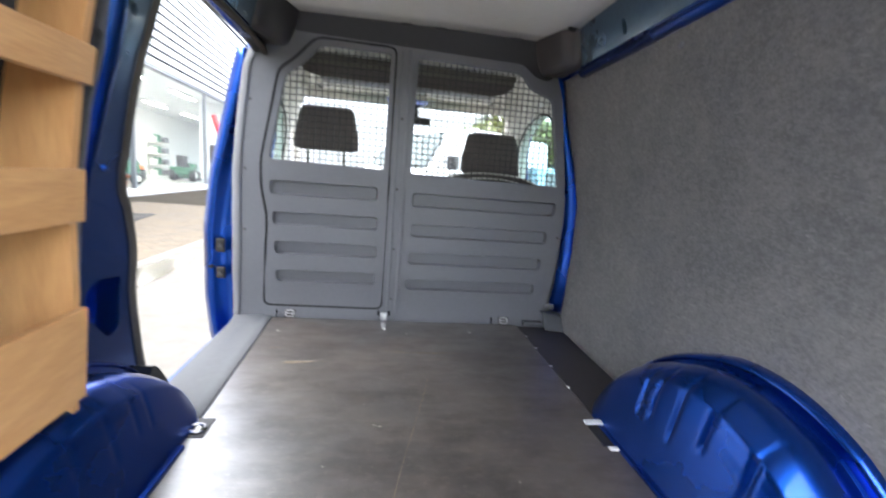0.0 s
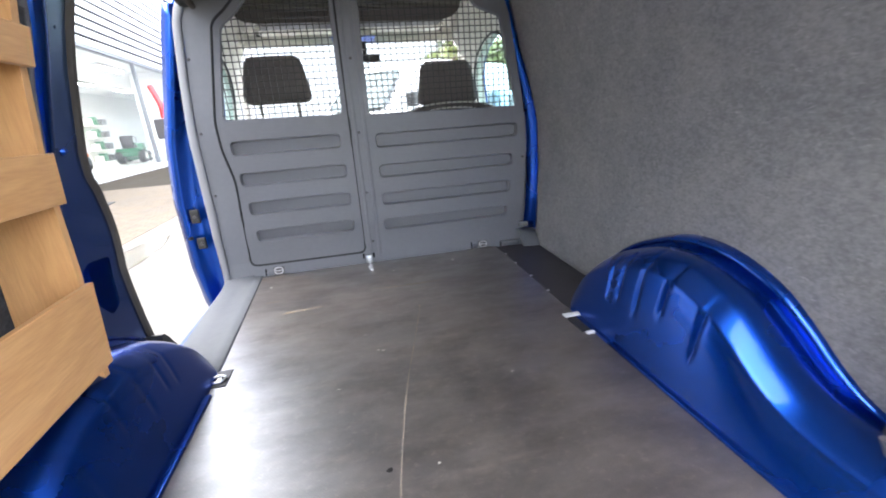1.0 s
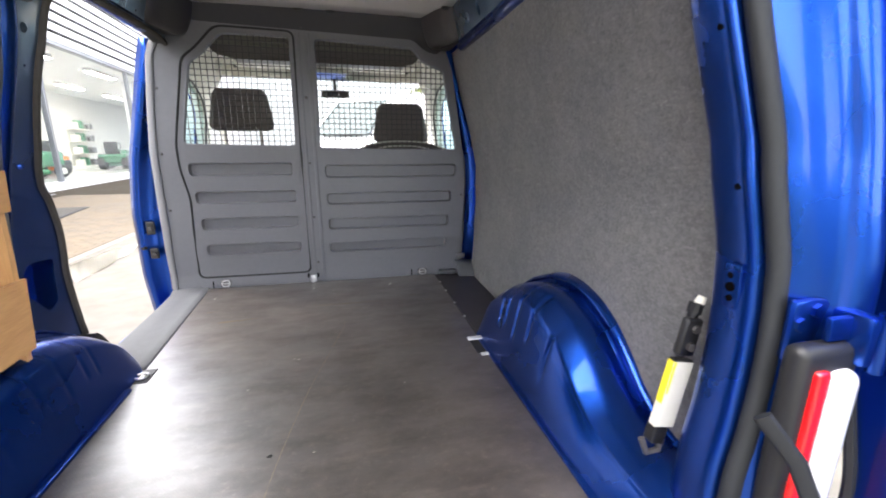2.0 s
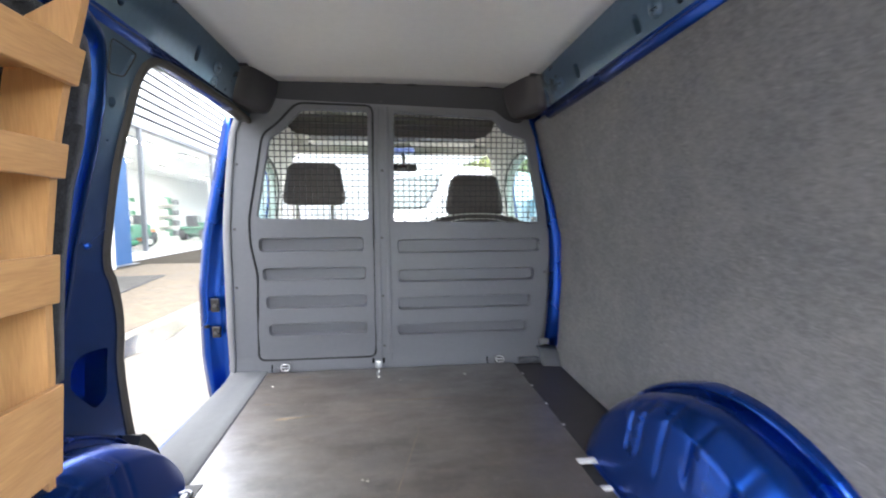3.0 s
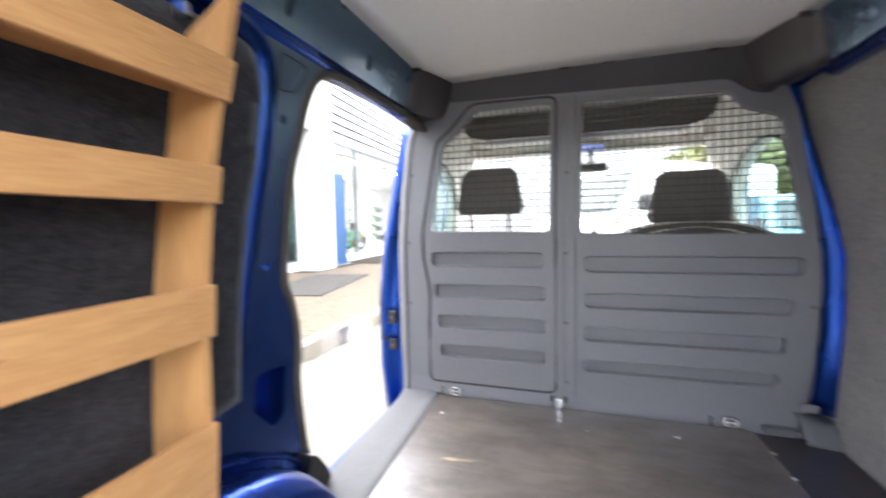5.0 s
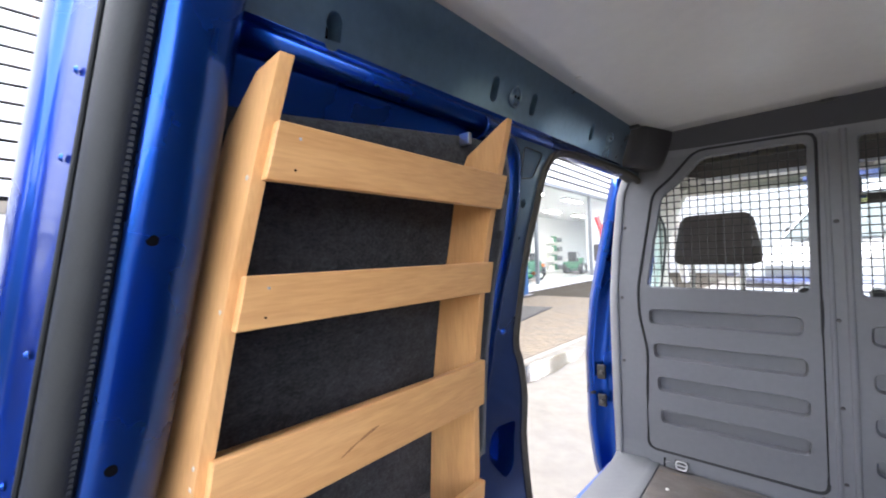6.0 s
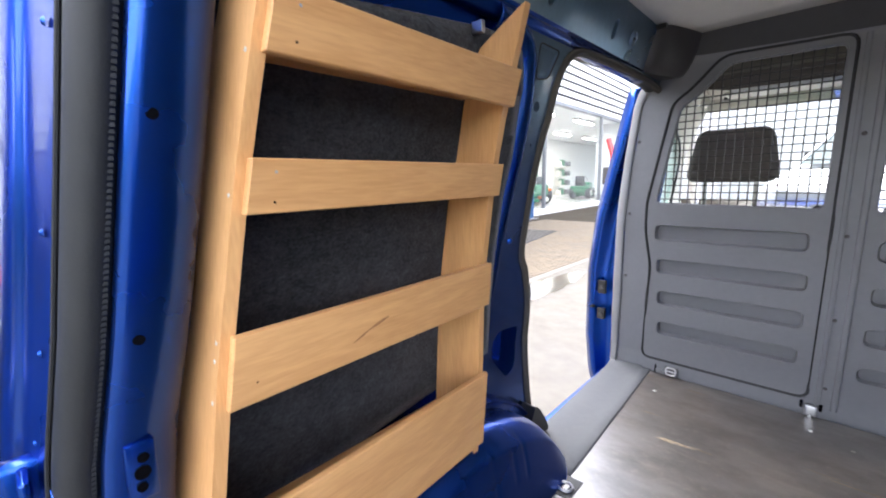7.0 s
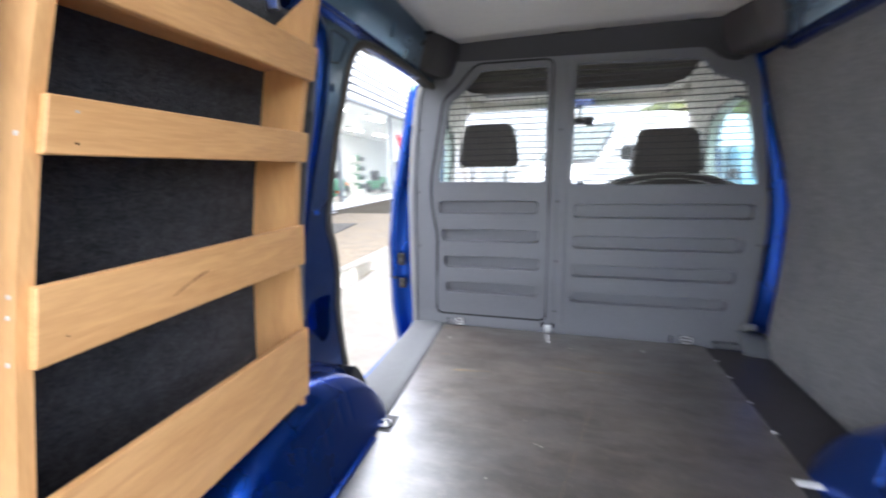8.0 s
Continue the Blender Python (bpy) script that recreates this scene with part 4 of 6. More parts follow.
front_pillar = solid(whole("pillar_front_west", sheet(bpil, 30, 8), BLUE, "bright blue door pillar at the front of the side opening", "body pillar", kind="structure", smooth=True), 0.05, 1)
part("edge_seal", tube([(along(PIL_OUT, -0.15 + 1.24 * k / 40) - 0.002, 1.835, -0.15 + 1.24 * k / 40) for k in range(41)], 0.006, 6), BLACK, front_pillar, "black rubber edge", smooth=True)
for z, h in ((0.285, 0.06), (0.165, 0.05)):
    st = part("striker", box(-0.81, -0.775, 1.822, 1.838, z - h / 2, z + h / 2, 0.004), BLACK, front_pillar, "dark door striker plate")
    part("pin", disc((-0.79, 1.822, z), (0, -1, 0), 0.008, 0.012, 10), GREY_DARK, st)
part("bumper_stop", disc((-0.83, 1.838, 0.19), (-0.4, -1, 0), 0.009, 0.016, 10, 0.3), BLACK, front_pillar)

# sill step of the side door
SILL = [(-0.544, 0.0008), (-0.55, 0.0035), (-0.574, 0.002), (-0.584, -0.004), (-0.64, -0.007), (-0.695, -0.009), (-0.704, -0.013), (-0.708, -0.03), (-0.708, -0.12)]


def sill_fn(a, b):
    y = 0.99 + 0.87 * a
    x, z = SILL[round(b * (len(SILL) - 1))]
    lift = 0.085 * max(0.0, (a - 0.78) / 0.22) ** 2.2 * (b > 0.3)
    return Vector((x + (0.02 - 0.035 * a) * (1 - b) - 0.012 * a * b, y, z + lift))


solid(whole("trim_sill", sheet(sill_fn, 24, len(SILL) - 1), GREY_SILL, "grey plastic step trim along the side door sill", "sill", kind="structure", smooth=True), 0.0015, -1)
bm = box(-0.738, -0.69, 0.9, 1.86, -0.3, -0.035, 0.008, 3)
whole("sill_rocker", bm, BLUE, "blue painted rocker panel under the side opening", "body panel", kind="structure", smooth=True)

# wheel arches -------------------------------------------------------------------------
ARCH = [(1.15, 0.0), (1.10, 0.075), (1.04, 0.147), (0.95, 0.212), (0.87, 0.25), (0.78, 0.282), (0.69, 0.292), (0.6, 0.281), (0.51, 0.247), (0.44, 0.197), (0.38, 0.145), (0.32, 0.108), (0.25, 0.09), (0.17, 0.085), (0.08, 0.083)]
ARCH_LINE = smooth_line([(0, y, z) for y, z in ARCH], 8)
ARCH_RIBS = ((0.277, 0.55, 0.2), (0.322, 0.52, 0.22), (0.392, 0.47, 0.32), (0.468, 0.47, 0.24), (0.56, 0.42, 0.4))


def arch_fn(s):
    n = len(ARCH_LINE) - 1

    def fn(a, b):
        t = a * n
        i = min(int(t), n - 1)
        p = ARCH_LINE[i].lerp(ARCH_LINE[i + 1], t - i)
        ys, zs = p.y, p.z
        away = Vector((0.69 - ys, -zs)).normalized()
        rim = 0.2
        if b <= rim:
            # flat flange against the wall with a raised bead along its outer edge
            k = b / rim
            x = along([(0, 0.722), (0.2, 0.700), (0.32, 0.692), (0.45, 0.691), (0.58, 0.699), (0.85, 0.699), (1, 0.690)], k)
            d = along([(0, -0.002), (0.2, 0.0), (0.45, 0.008), (0.58, 0.014), (0.85, 0.031), (1, 0.035)], k)
            return Vector((s * x, ys + away.x * d, max(-0.004, zs + away.y * d)))
        ys, zs = ys + away.x * 0.035, max(0.0, zs + away.y * 0.035)
        k = (b - rim) / (1 - rim)
        ang = min(1.0, max(0.0, (k - 0.25) / 0.75))
        crown = 0.014 * math.sin(math.pi * min(1, k / 0.5))
        x = 0.69 - 0.105 * min(1.0, k / 0.45) - 0.06 * ang ** 0.8
        z = (zs + crown) * (1 - ang ** 1.55)
        if ang >= 1:
            z = -0.004
        pull = 0.10 * k if ys > 0.69 else 0.0
        y = 0.69 + (ys - 0.69) * (1 - pull - 0.16 * (k if ys > 0.69 else 0) * (1 - zs / 0.3))
        for ra, rb, rw in ARCH_RIBS:
            da, db = (a - ra) / 0.0062, (k - rb) / rw
            if abs(da) < 3 and abs(db) < 1:
                x += (0.0048 if s > 0 else 0.0016) * math.exp(-da * da) * min(1.0, 2.5 * (1 - db * db))
        return Vector((s * x, y, z))
    return fn


def wheel_arch(s, label):
    bm = sheet(arch_fn(s), 190, 70)
    if s < 0:
        bm.transform(Matrix.Translation((0, -0.022, 0)) @ Matrix.Diagonal((1, 1, 0.85, 1)))
    w = thing("wheel_arch", (s * 0.6, 0.69, 0.0), label, "wheel arch", "wheel arches")
    solid(part("housing", bm, BLUE, w, smooth=True), 0.003, 1 if s > 0 else -1)
    end = 0.98 if s > 0 else 0.88
    bm = box(*sorted((s * 0.512, s * 0.545)), 0.18, end, -0.004, 0.008, 0.003, 2)
    joined(bm, tube([(s * 0.535, 0.18, 0.012), (s * 0.537, 0.6, 0.012), (s * 0.539, end - 0.01, 0.012)], 0.007, 8))
    part("foot_flange", bm, BLUE, w, "blue folded foot flange along the floor", smooth=True)
    return w


wheel_arch(1, "glossy metallic blue pressed wheel arch with ribs beside the felt wall")
wheel_arch(-1, "glossy metallic blue pressed wheel arch under the plywood shelves")

# rear pillars ----------------------------------------------------------------------------
PIL_X = [(-0.1, -0.62), (0.0, -0.62), (0.25, -0.616), (0.42, -0.604), (0.5, -0.593), (0.62, -0.563), (0.82, -0.528), (1.05, -0.492), (1.2, -0.46)]
PIL_Y = [(-0.1, 0.112), (0.0, 0.116), (0.25, 0.13), (0.5, 0.155), (0.62, 0.173), (0.82, 0.199), (1.05, 0.228), (1.2, 0.25)]
INNER = [(-0.10, 0.07), (-0.07, 0.064), (-0.035, 0.057), (-0.016, 0.046), (-0.007, 0.03), (-0.002, 0.005), (0.0, -0.015), (-0.001, -0.026), (-0.006, -0.032), (-0.016, -0.033), (-0.03, -0.03), (-0.05, -0.03)]
INNER_W = [(-0.10, 0.052), (-0.07, 0.047), (-0.04, 0.04), (-0.022, 0.032), (-0.009, 0.019), (-0.002, 0.002), (0.0, -0.015), (-0.001, -0.026), (-0.006, -0.032), (-0.016, -0.033), (-0.03, -0.03), (-0.05, -0.03)]
OUTER = [(0.0, -0.045), (0.12, -0.056), (0.3, -0.066), (0.55, -0.078), (0.63, -0.089), (0.75, -0.096), (0.88, -0.098), (0.96, -0.093), (1.0, -0.07), (1.012, -0.02), (1.02, 0.04)]
CORNER_X = [(-0.1, -0.81), (0.3, -0.785), (0.6, -0.775), (0.82, -0.762), (1.05, -0.715), (1.2, -0.64)]


def east_lean(z):
    return along([(-0.1, -0.095), (0.19, -0.064), (0.35, -0.022), (0.51, 0.002), (0.66, 0.018), (0.86, 0.003), (1.2, 0.0)], z)


def section_sheet(s, off, sec, per=3, outer=False):
    line = smooth_line([(a, b, 0) for a, b in sec], per)
    m = len(line) - 1

    def fn(a, b):
        z = -0.1 + 1.3 * a
        p = line[round(b * m)]
        if outer:
            x0, x1 = along(PIL_X, z) - 0.03, along(CORNER_X, z) + (0.05 if s > 0 else 0)
            x = x0 + (x1 - x0) * p.x
        else:
            x = along(PIL_X, z) + p.x
        y = along(PIL_Y, z) + p.y
        return Vector((x, y, z)) if s < 0 else Vector((-x + off[0] + east_lean(z), y + off[1], z))
    return sheet(fn, 44, m)


def rear_pillar(s, name, off):
    def place(x, y, z):
        return (x, y, z) if s < 0 else (-x + off[0] + east_lean(z), y + off[1], z)

    p = solid(whole(name, section_sheet(s, off, INNER_W if s < 0 else INNER), [BLUE], "blue painted rear door pillar with rubber seal and fixing holes", "body pillar", kind="structure", smooth=True), 0.004, 1)
    solid(part("flange", section_sheet(s, off, OUTER, outer=True), BLUE, p, "blue outer flange and body corner", smooth=True), 0.004, 1)
    in_x, in_y, thick = (0.034, 0.048, 0.024) if s < 0 else (0.029, 0.043, 0.0165)
    pts = [(along(PIL_X, z) - in_x, along(PIL_Y, z) - in_y, z) for z in [-0.08 + 0.032 * k for k in range(40)]]
    pts = [(x, y, z) if s < 0 else (-x + off[0] + east_lean(z), y + off[1], z) for x, y, z in pts]
    part("seal", tube(pts, thick, 14, flat=0.8), RUBBER, p, "grey-black rubber door seal", smooth=True)
    if s < 0:
        bm = bmesh.new()
        for q in smooth_line([(x + 0.0192, y + 0.009, z) for x, y, z in pts], 6):
            box(q.x - 0.0026, q.x + 0.0026, q.y - 0.0026, q.y + 0.0026, q.z - 0.0017, q.z + 0.0017, 0, bm=bm)
        tagged(part("seal_lip", bm, RUBBER, p), kind="stuff")
        for dx, dy in ((-0.0125, -0.0195), (-0.0085, -0.0215)):
            part("seal_rib", tube([(x + dx, y + dy, z) for x, y, z in pts], 0.002, 6), RUBBER, p, smooth=True)
    drop = 0.0 if s < 0 else -0.018
    for z in (0.82 + drop / 2, 0.621 + drop):
        x, y = along(PIL_X, z), along(PIL_Y, z)
        part("hole", disc(place(x - 0.0005, y - 0.014, z), (-s, -0.15, 0), 0.005, 0.0012, 14), DARK, p)
    for k, z in enumerate((0.492 + drop, 0.475 + drop, 0.458 + drop)):
        x, y = along(PIL_X, z), along(PIL_Y, z)
        part("hole", disc(place(x + 0.0052, y - 0.002, z), (-s, 0, 0), 0.005 + 0.0022 * (k == 1), 0.0014, 14), DARK, p)
    z = 0.475 + drop
    x, y = along(PIL_X, z), along(PIL_Y, z)
    bm = box(-0.0032, 0.0032, -0.0135, 0.0135, -0.035, 0.035, 0.003, 2)
    bm.transform(Matrix.Translation(place(x + 0.001, y - 0.002, z)) @ Matrix(((1, 0, 0.1375 if s < 0 else -0.0975, 0), (0, 1, 0, 0), (0, 0, 1, 0), (0, 0, 0, 1))))
    part("boss", bm, BLUE, p, "raised oval boss", smooth=True)
    for z in (0.98, 0.9, 0.72, 0.6, 0.5, 0.38):
        x, y = along(PIL_X, z) - 0.095, along(PIL_Y, z) - 0.0755
        part("dimple", disc(place(x, y + 0.002, z), (0, -1, 0), 0.0045, 0.003, 10, 0.5), BLUE, p)
    return p


rear_pillar(-1, "pillar_rear_west", (0, 0))
rear_pillar(1, "pillar_rear_east", (0.044, 0.018))

# closing shell of the van
bm = sheet(lambda a, b: Vector((-0.72 + 1.44 * a, 0.16 + 2.7 * b, 1.315 + 0.03 * math.sin(math.pi * a))), 12, 8)
solid(whole("roof", bm, BLUE, "blue painted van roof", "roof", kind="structure", smooth=True), 0.012, 1)
for s, nm in ((-1, "west"), (1, "east")):
    bm = sheet(lambda a, b, s=s: Vector((s * (0.56 + 0.19 * math.sin(b * math.pi / 2)), 0.2 + 1.64 * a, 1.33 - 0.12 * b)), 4, 8)
    solid(whole("roof_side_" + nm, bm, BLUE, "blue painted roof side", "roof", kind="structure", smooth=True), 0.01, 1)
bm = box(-0.6, 0.63, 0.135, 0.215, 1.19, 1.33, 0.015, 2)
whole("header_rear", bm, BLUE, "blue painted header over the rear opening", "body panel", kind="structure")
bm = sheet(lambda a, b: Vector((0.8 + 0.07 * math.sin(math.pi * min(1, max(0, (0.05 + b) / 1.1))) - 0.12 * b * b, 0.4 + 1.5 * a, -0.35 + 1.5 * b)), 6, 16)
solid(whole("side_skin_east", bm, BLUE, "blue painted outer side of the van", "body panel", kind="structure", smooth=True), 0.004, 1)
bm = sheet(lambda a, b: Vector((-0.8 - 0.07 * math.sin(math.pi * min(1, max(0, (0.05 + b) / 1.1))) + 0.12 * b * b, 0.5 + 0.6 * a, -0.35 + 1.5 * b)), 4, 16)
solid(whole("side_skin_west", bm, BLUE, "blue painted outer side of the van", "body panel", kind="structure", smooth=True), 0.004, 1)


# ---------------------------------------------------------------- plywood shelves on the left wall
SHELF_FRONT = [(0.12, -0.575), (0.25, -0.572), (0.39, -0.56), (0.57, -0.555), (0.76, -0.53), (0.875, -0.505), (0.93, -0.49), (1.0, -0.47), (1.03, -0.463)]


def upright_y(z, front):
    return 0.674 if front else 0.238 + (z - 0.55) * 0.135


def upright(parent, front):
    """Plywood side of the shelf unit, cut to the curve of the van's wall."""
    top = 1.026 if front else 0.995
    back = 0.0 if front else -0.01
    sh = -0.012 if front else 0.006
    fr = [(along(SHELF_FRONT, z) + sh, z) for z in [0.13 + (top - 0.13) * k / 16 for k in range(17)]]
    bk = [(-along(FELT_X, z) + 0.012 + (0.115 if front else 0.085) * (1 - math.sqrt(1 - min(1.0, max(0.0, (z - (top - 0.096)) / 0.096)) ** 2)), z) for z in [top - 0.004 - (top - 0.13) * k / 20 for k in range(21)]]
    pts = fr + bk
    bm = bmesh.new()
    t = 0.0145
    lo = [bm.verts.new((x, upright_y(z, front) + back - (0 if front else t), z)) for x, z in pts]
    hi = [bm.verts.new((x, upright_y(z, front) + back + (t if front else 0), z)) for x, z in pts]
    bm.faces.new(lo)
    bm.faces.new(hi)
    for i in range(len(pts)):
        bm.faces.new((lo[i - 1], lo[i], hi[i], hi[i - 1]))
    return part("upright", bm, WOOD_UP, parent, smooth=False)


def board_between(parent, name, za, zb, t):
    """A lip board across the fronts of the uprights, from height za to zb."""
    bm = bmesh.new()
    vs = []
    for z in (za, zb):
        for front in (False, True):
            y = upright_y(z, front) + (0.0152 if front else -0.0155)
            x = along(SHELF_FRONT, z) + (-0.012 if front else 0.006)
            for d in (0.0005, t):
                vs.append(bm.verts.new((x + d, y, z)))
    a = vs
    for q in ((0, 1, 3, 2), (4, 6, 7, 5), (0, 2, 6, 4), (1, 5, 7, 3), (0, 4, 5, 1), (2, 3, 7, 6)):
        bm.faces.new([a[i] for i in q])
    bmesh.ops.recalc_face_normals(bm, faces=bm.faces)
    bmesh.ops.bevel(bm, geom=bm.edges[:], offset=0.0012, segments=1, affect="EDGES")
    return part(name, bm, WOOD, parent)


shelves = thing("shelf_unit", (-0.6, 0.47, 0.12), "birch plywood shelf unit with four lipped shelves on the van's side", "shelf unit")
upright(shelves, False)
upright(shelves, True)
LIPS = [(0.877, 0.932), (0.731, 0.785), (0.528, 0.608), (0.235, 0.39)]
for za, zb in LIPS:
    lip = board_between(shelves, "lip_board", za, zb, 0.012)
    zc = (za + zb) / 2
    for front, dy in ((False, 0.01), (True, -0.008), (False, 0.03)):
        z = zc + (0.014 if dy != 0.03 else -0.016)
        x = along(SHELF_FRONT, z) + (-0.012 if front else 0.006) + 0.012
        if dy == 0.03:
            part("screw_hole", disc((x - 0.0002, upright_y(z, front) + 0.012, z), (1, 0, 0.1), 0.0014, 0.0003, 10), DARK, lip)
        else:
            part("screw", disc((x - 0.0004, upright_y(z, front) + dy, z), (1, 0, 0.1), 0.0018, 0.0004, 10, 0.3), STEEL, lip)
    # the shelf behind the lip
    x0 = along(SHELF_FRONT, za)
    bm = box(-along(FELT_X, za) + 0.012, x0 - 0.004, upright_y(za, False) + 0.001, 0.673, za + 0.022, za + 0.032)
    if za < 0.3:
        bm.free()
        bm = box(-0.685, x0 - 0.004, upright_y(za, False) + 0.001, 0.673, 0.285, 0.296)
    part("shelf_board", bm, WOOD, shelves)
for z in (0.3, 0.4, 0.535, 0.58, 0.6, 0.75, 0.88):
    part("screw", disc((along(SHELF_FRONT, z) - 0.004, upright_y(z, False) - 0.0243, z), (0, -1, 0), 0.003, 0.0008, 10, 0.3), ZINC, shelves, "bright screw head")
# a dark knot streak in the third lip, a plug low in the felt
bm = bmesh.new()
STREAK = [(0.376, 0.555, 0.0006), (0.39, 0.5605, 0.0018), (0.402, 0.5655, 0.0007), (0.412, 0.5685, 0.002), (0.425, 0.5725, 0.0021), (0.437, 0.575, 0.0005)]
rows = [[bm.verts.new((-0.5411 - 0.04 * (y - 0.4) + 0.075 * (z + d - 0.566), y, z + d)) for d in (-w, w)] for y, z, w in STREAK]
for p, q in zip(rows, rows[1:]):
    bm.faces.new((p[0], q[0], q[1], p[1]))
part("knot", bm, KNOT, shelves, "dark knot streak in the veneer")
whole("felt_plug", disc((-along(FELT_X, 0.349) + 0.001, 0.292, 0.349), (1, 0, 0.1), 0.0062, 0.003, 12, 0.3), BLACK, "small black plastic plug in the felt", "plug", smooth=True)
bm = box(-0.574, -0.552, 0.664, 0.673, 0.998, 1.018, 0.001)
part("bracket", bm, STEEL, shelves, "small bent steel bracket")

# ---------------------------------------------------------------- lashing fittings


def ring_plate(x, y, z, up, w, label):
    """A sprung lashing ring lying in its small dish."""
    r = thing("lashing_ring", (x, y, z), label, "lashing ring", "lashing rings")
    ax = Vector(up)
    bm = box(-w, w, -0.017, 0.017, 0, 0.004, 0.0035, 2)
    rot = ax.to_track_quat("Z", "Y").to_matrix().to_4x4()
    bm.transform(Matrix.Translation((x, y, z)) @ rot)
    part("dish", bm, GREY_DARK, r, smooth=True)
    turn = Matrix.Translation((x, y, z)) @ rot
    pts = [turn @ Vector((px, py, 0.009)) for px, py in rounded([(-w * 0.74, -0.013), (w * 0.74, -0.013), (w * 0.74, 0.013), (-w * 0.74, 0.013)], 0.011, 5)]
    ring = part("ring", tube(pts, 0.0028, 8, True), STEEL, r, "bright steel ring", smooth=True)
    part("tongue", tube([turn @ Vector((-w * 0.7, 0, 0.01)), turn @ Vector((w * 0.7, 0, 0.01))], 0.0026, 8), STEEL, ring, smooth=True)
    hook = [turn @ Vector((-w * 1.75 + 0.012 * math.cos(t), 0.008 * math.sin(t) - 0.006, 0.003)) for t in [math.pi * k / 10 for k in range(11)]]
    part("hook", tube(hook, 0.0026, 6), GREY, r, "grey pressed half loop", smooth=True)
    bm = box(-w * 2.55, -w * 2.3, -0.018, 0.014, 0, 0.003, 0.001, 1)
    bm.transform(turn)
    part("slot", bm, DARK, r)
    return r


ring_plate(-0.482, 1.744, 0.02, (0, -0.95, 0.3), 0.023, "bright steel lashing ring at the foot of the bulkhead")
ring_plate(0.461, 1.744, 0.016, (0, -0.95, 0.3), 0.023, "bright steel lashing ring at the foot of the bulkhead")
tie = thing("lashing_point", (-0.525, 0.985, 0.0), "black recessed lashing point with a steel ring at the floor edge", "lashing point", "lashing points")
part("recess", box(-0.555, -0.49, 0.915, 0.992, -0.001, 0.0025, 0.001, 1), BLACK, tie)
part("ring", tube([(-0.515 + 0.018 * math.cos(a), 0.945 + 0.016 * math.sin(a), 0.007) for a in [2 * math.pi * k / 20 for k in range(20)]], 0.003, 8, True), STEEL, tie, "bright steel ring", smooth=True)
part("tongue", box(-0.52, -0.508, 0.938, 0.955, 0.003, 0.006, 0.001, 1), ZINC, tie)
tie = thing("lashing_point", (0.53, 0.97, 0.0), "bent bright steel lashing lug in front of the wheel arch", "lashing point", "lashing points")
part("lug", box(0.474, 0.547, 0.945, 0.968, 0.006, 0.011, 0.002, 1), ZINC, tie)
part("lug", box(0.488, 0.518, 0.842, 0.858, 0.002, 0.007, 0.002, 1), ZINC, tie)
part("bolt", disc((0.556, 0.985, 0.0), (0, 0, 1), 0.008, 0.022, 10), ZINC, tie)
part("plate", box(0.482, 0.56, 0.865, 0.965, -0.001, 0.002, 0.001, 1), BLACK, tie)

latch = thing("floor_latch", (-0.085, 1.735, 0.0), "bright steel floor latch of the bulkhead door", "latch")
part("clip", box(-0.1, -0.07, 1.728, 1.744, 0.004, 0.038, 0.004, 2), STEEL, latch, smooth=True)
part("pin", disc((-0.085, 1.728, 0.006), (0, -1, 0), 0.0045, 0.008, 10), STEEL, latch)
part("slot", box(-0.112, -0.104, 1.73, 1.744, 0.026, 0.046, 0.002), DARK, latch)
part("slot", box(-0.066, -0.058, 1.73, 1.744, 0.026, 0.046, 0.002), DARK, latch)

# ---------------------------------------------------------------- jack stowed behind the rear pillar
jack = thing("vehicle_jack", (0.62, 0.235, 0.13), "black folding jack with a white and yellow paper label", "jack")
LEAN = Matrix.Translation((0.628, 0.245, 0.238)) @ Matrix.Rotation(radians(10), 4, "Y")


def on_jack(bm):
    bm.transform(LEAN)
    return bm


part("body", on_jack(box(-0.0198, 0.021, -0.014, 0.0, -0.068, 0.064, 0.003, 2)), BLACK, jack)
lab = part("label", on_jack(box(-0.0204, 0.02, -0.0155, -0.0145, -0.066, 0.06)), PAPER, jack, "white paper label")
part("stripe", on_jack(box(-0.0202, -0.016, -0.0165, -0.0156, -0.0, 0.06)), YELLOW, lab, "yellow warning stripe")
part("side_label", on_jack(box(-0.0206, -0.0198, -0.0145, -0.001, -0.066, -0.021)), PAPER, lab)
part("side_stripe", on_jack(box(-0.0208, -0.0199, -0.0145, -0.001, -0.0205, 0.06)), YELLOW, lab, "yellow warning stripe")
part("foot", on_jack(box(-0.012, 0.016, -0.012, 0.012, -0.105, -0.07, 0.004, 2)), BLACK, jack)
part("base_hook", on_jack(tube([(-0.025, 0, -0.1), (-0.012, -0.006, -0.125), (0.012, -0.006, -0.12), (0.02, 0, -0.1)], 0.006, 8)), GREY_DARK, jack, smooth=True)
part("spindle", on_jack(tube([(0.002, 0, 0.065), (0.006, 0.002, 0.164)], 0.009, 10)), BLACK, jack, smooth=True)
part("saddle", on_jack(box(-0.015, 0.021, -0.012, 0.004, 0.068, 0.138, 0.006, 3)), BLACK, jack, "black folded saddle", smooth=True)
part("nut", on_jack(disc((0.004, -0.012, 0.088), (0, -1, 0.1), 0.008, 0.006, 8)), GREY_DARK, jack)
part("nut", on_jack(disc((0.005, -0.012, 0.12), (0, -1, 0.1), 0.007, 0.006, 8)), GREY_DARK, jack)
part("cap", on_jack(disc((0.012, 0.002, 0.162), (0.2, 0, 1), 0.009, 0.014, 10, 0.2)), PAPER, jack, "white end cap", smooth=True)
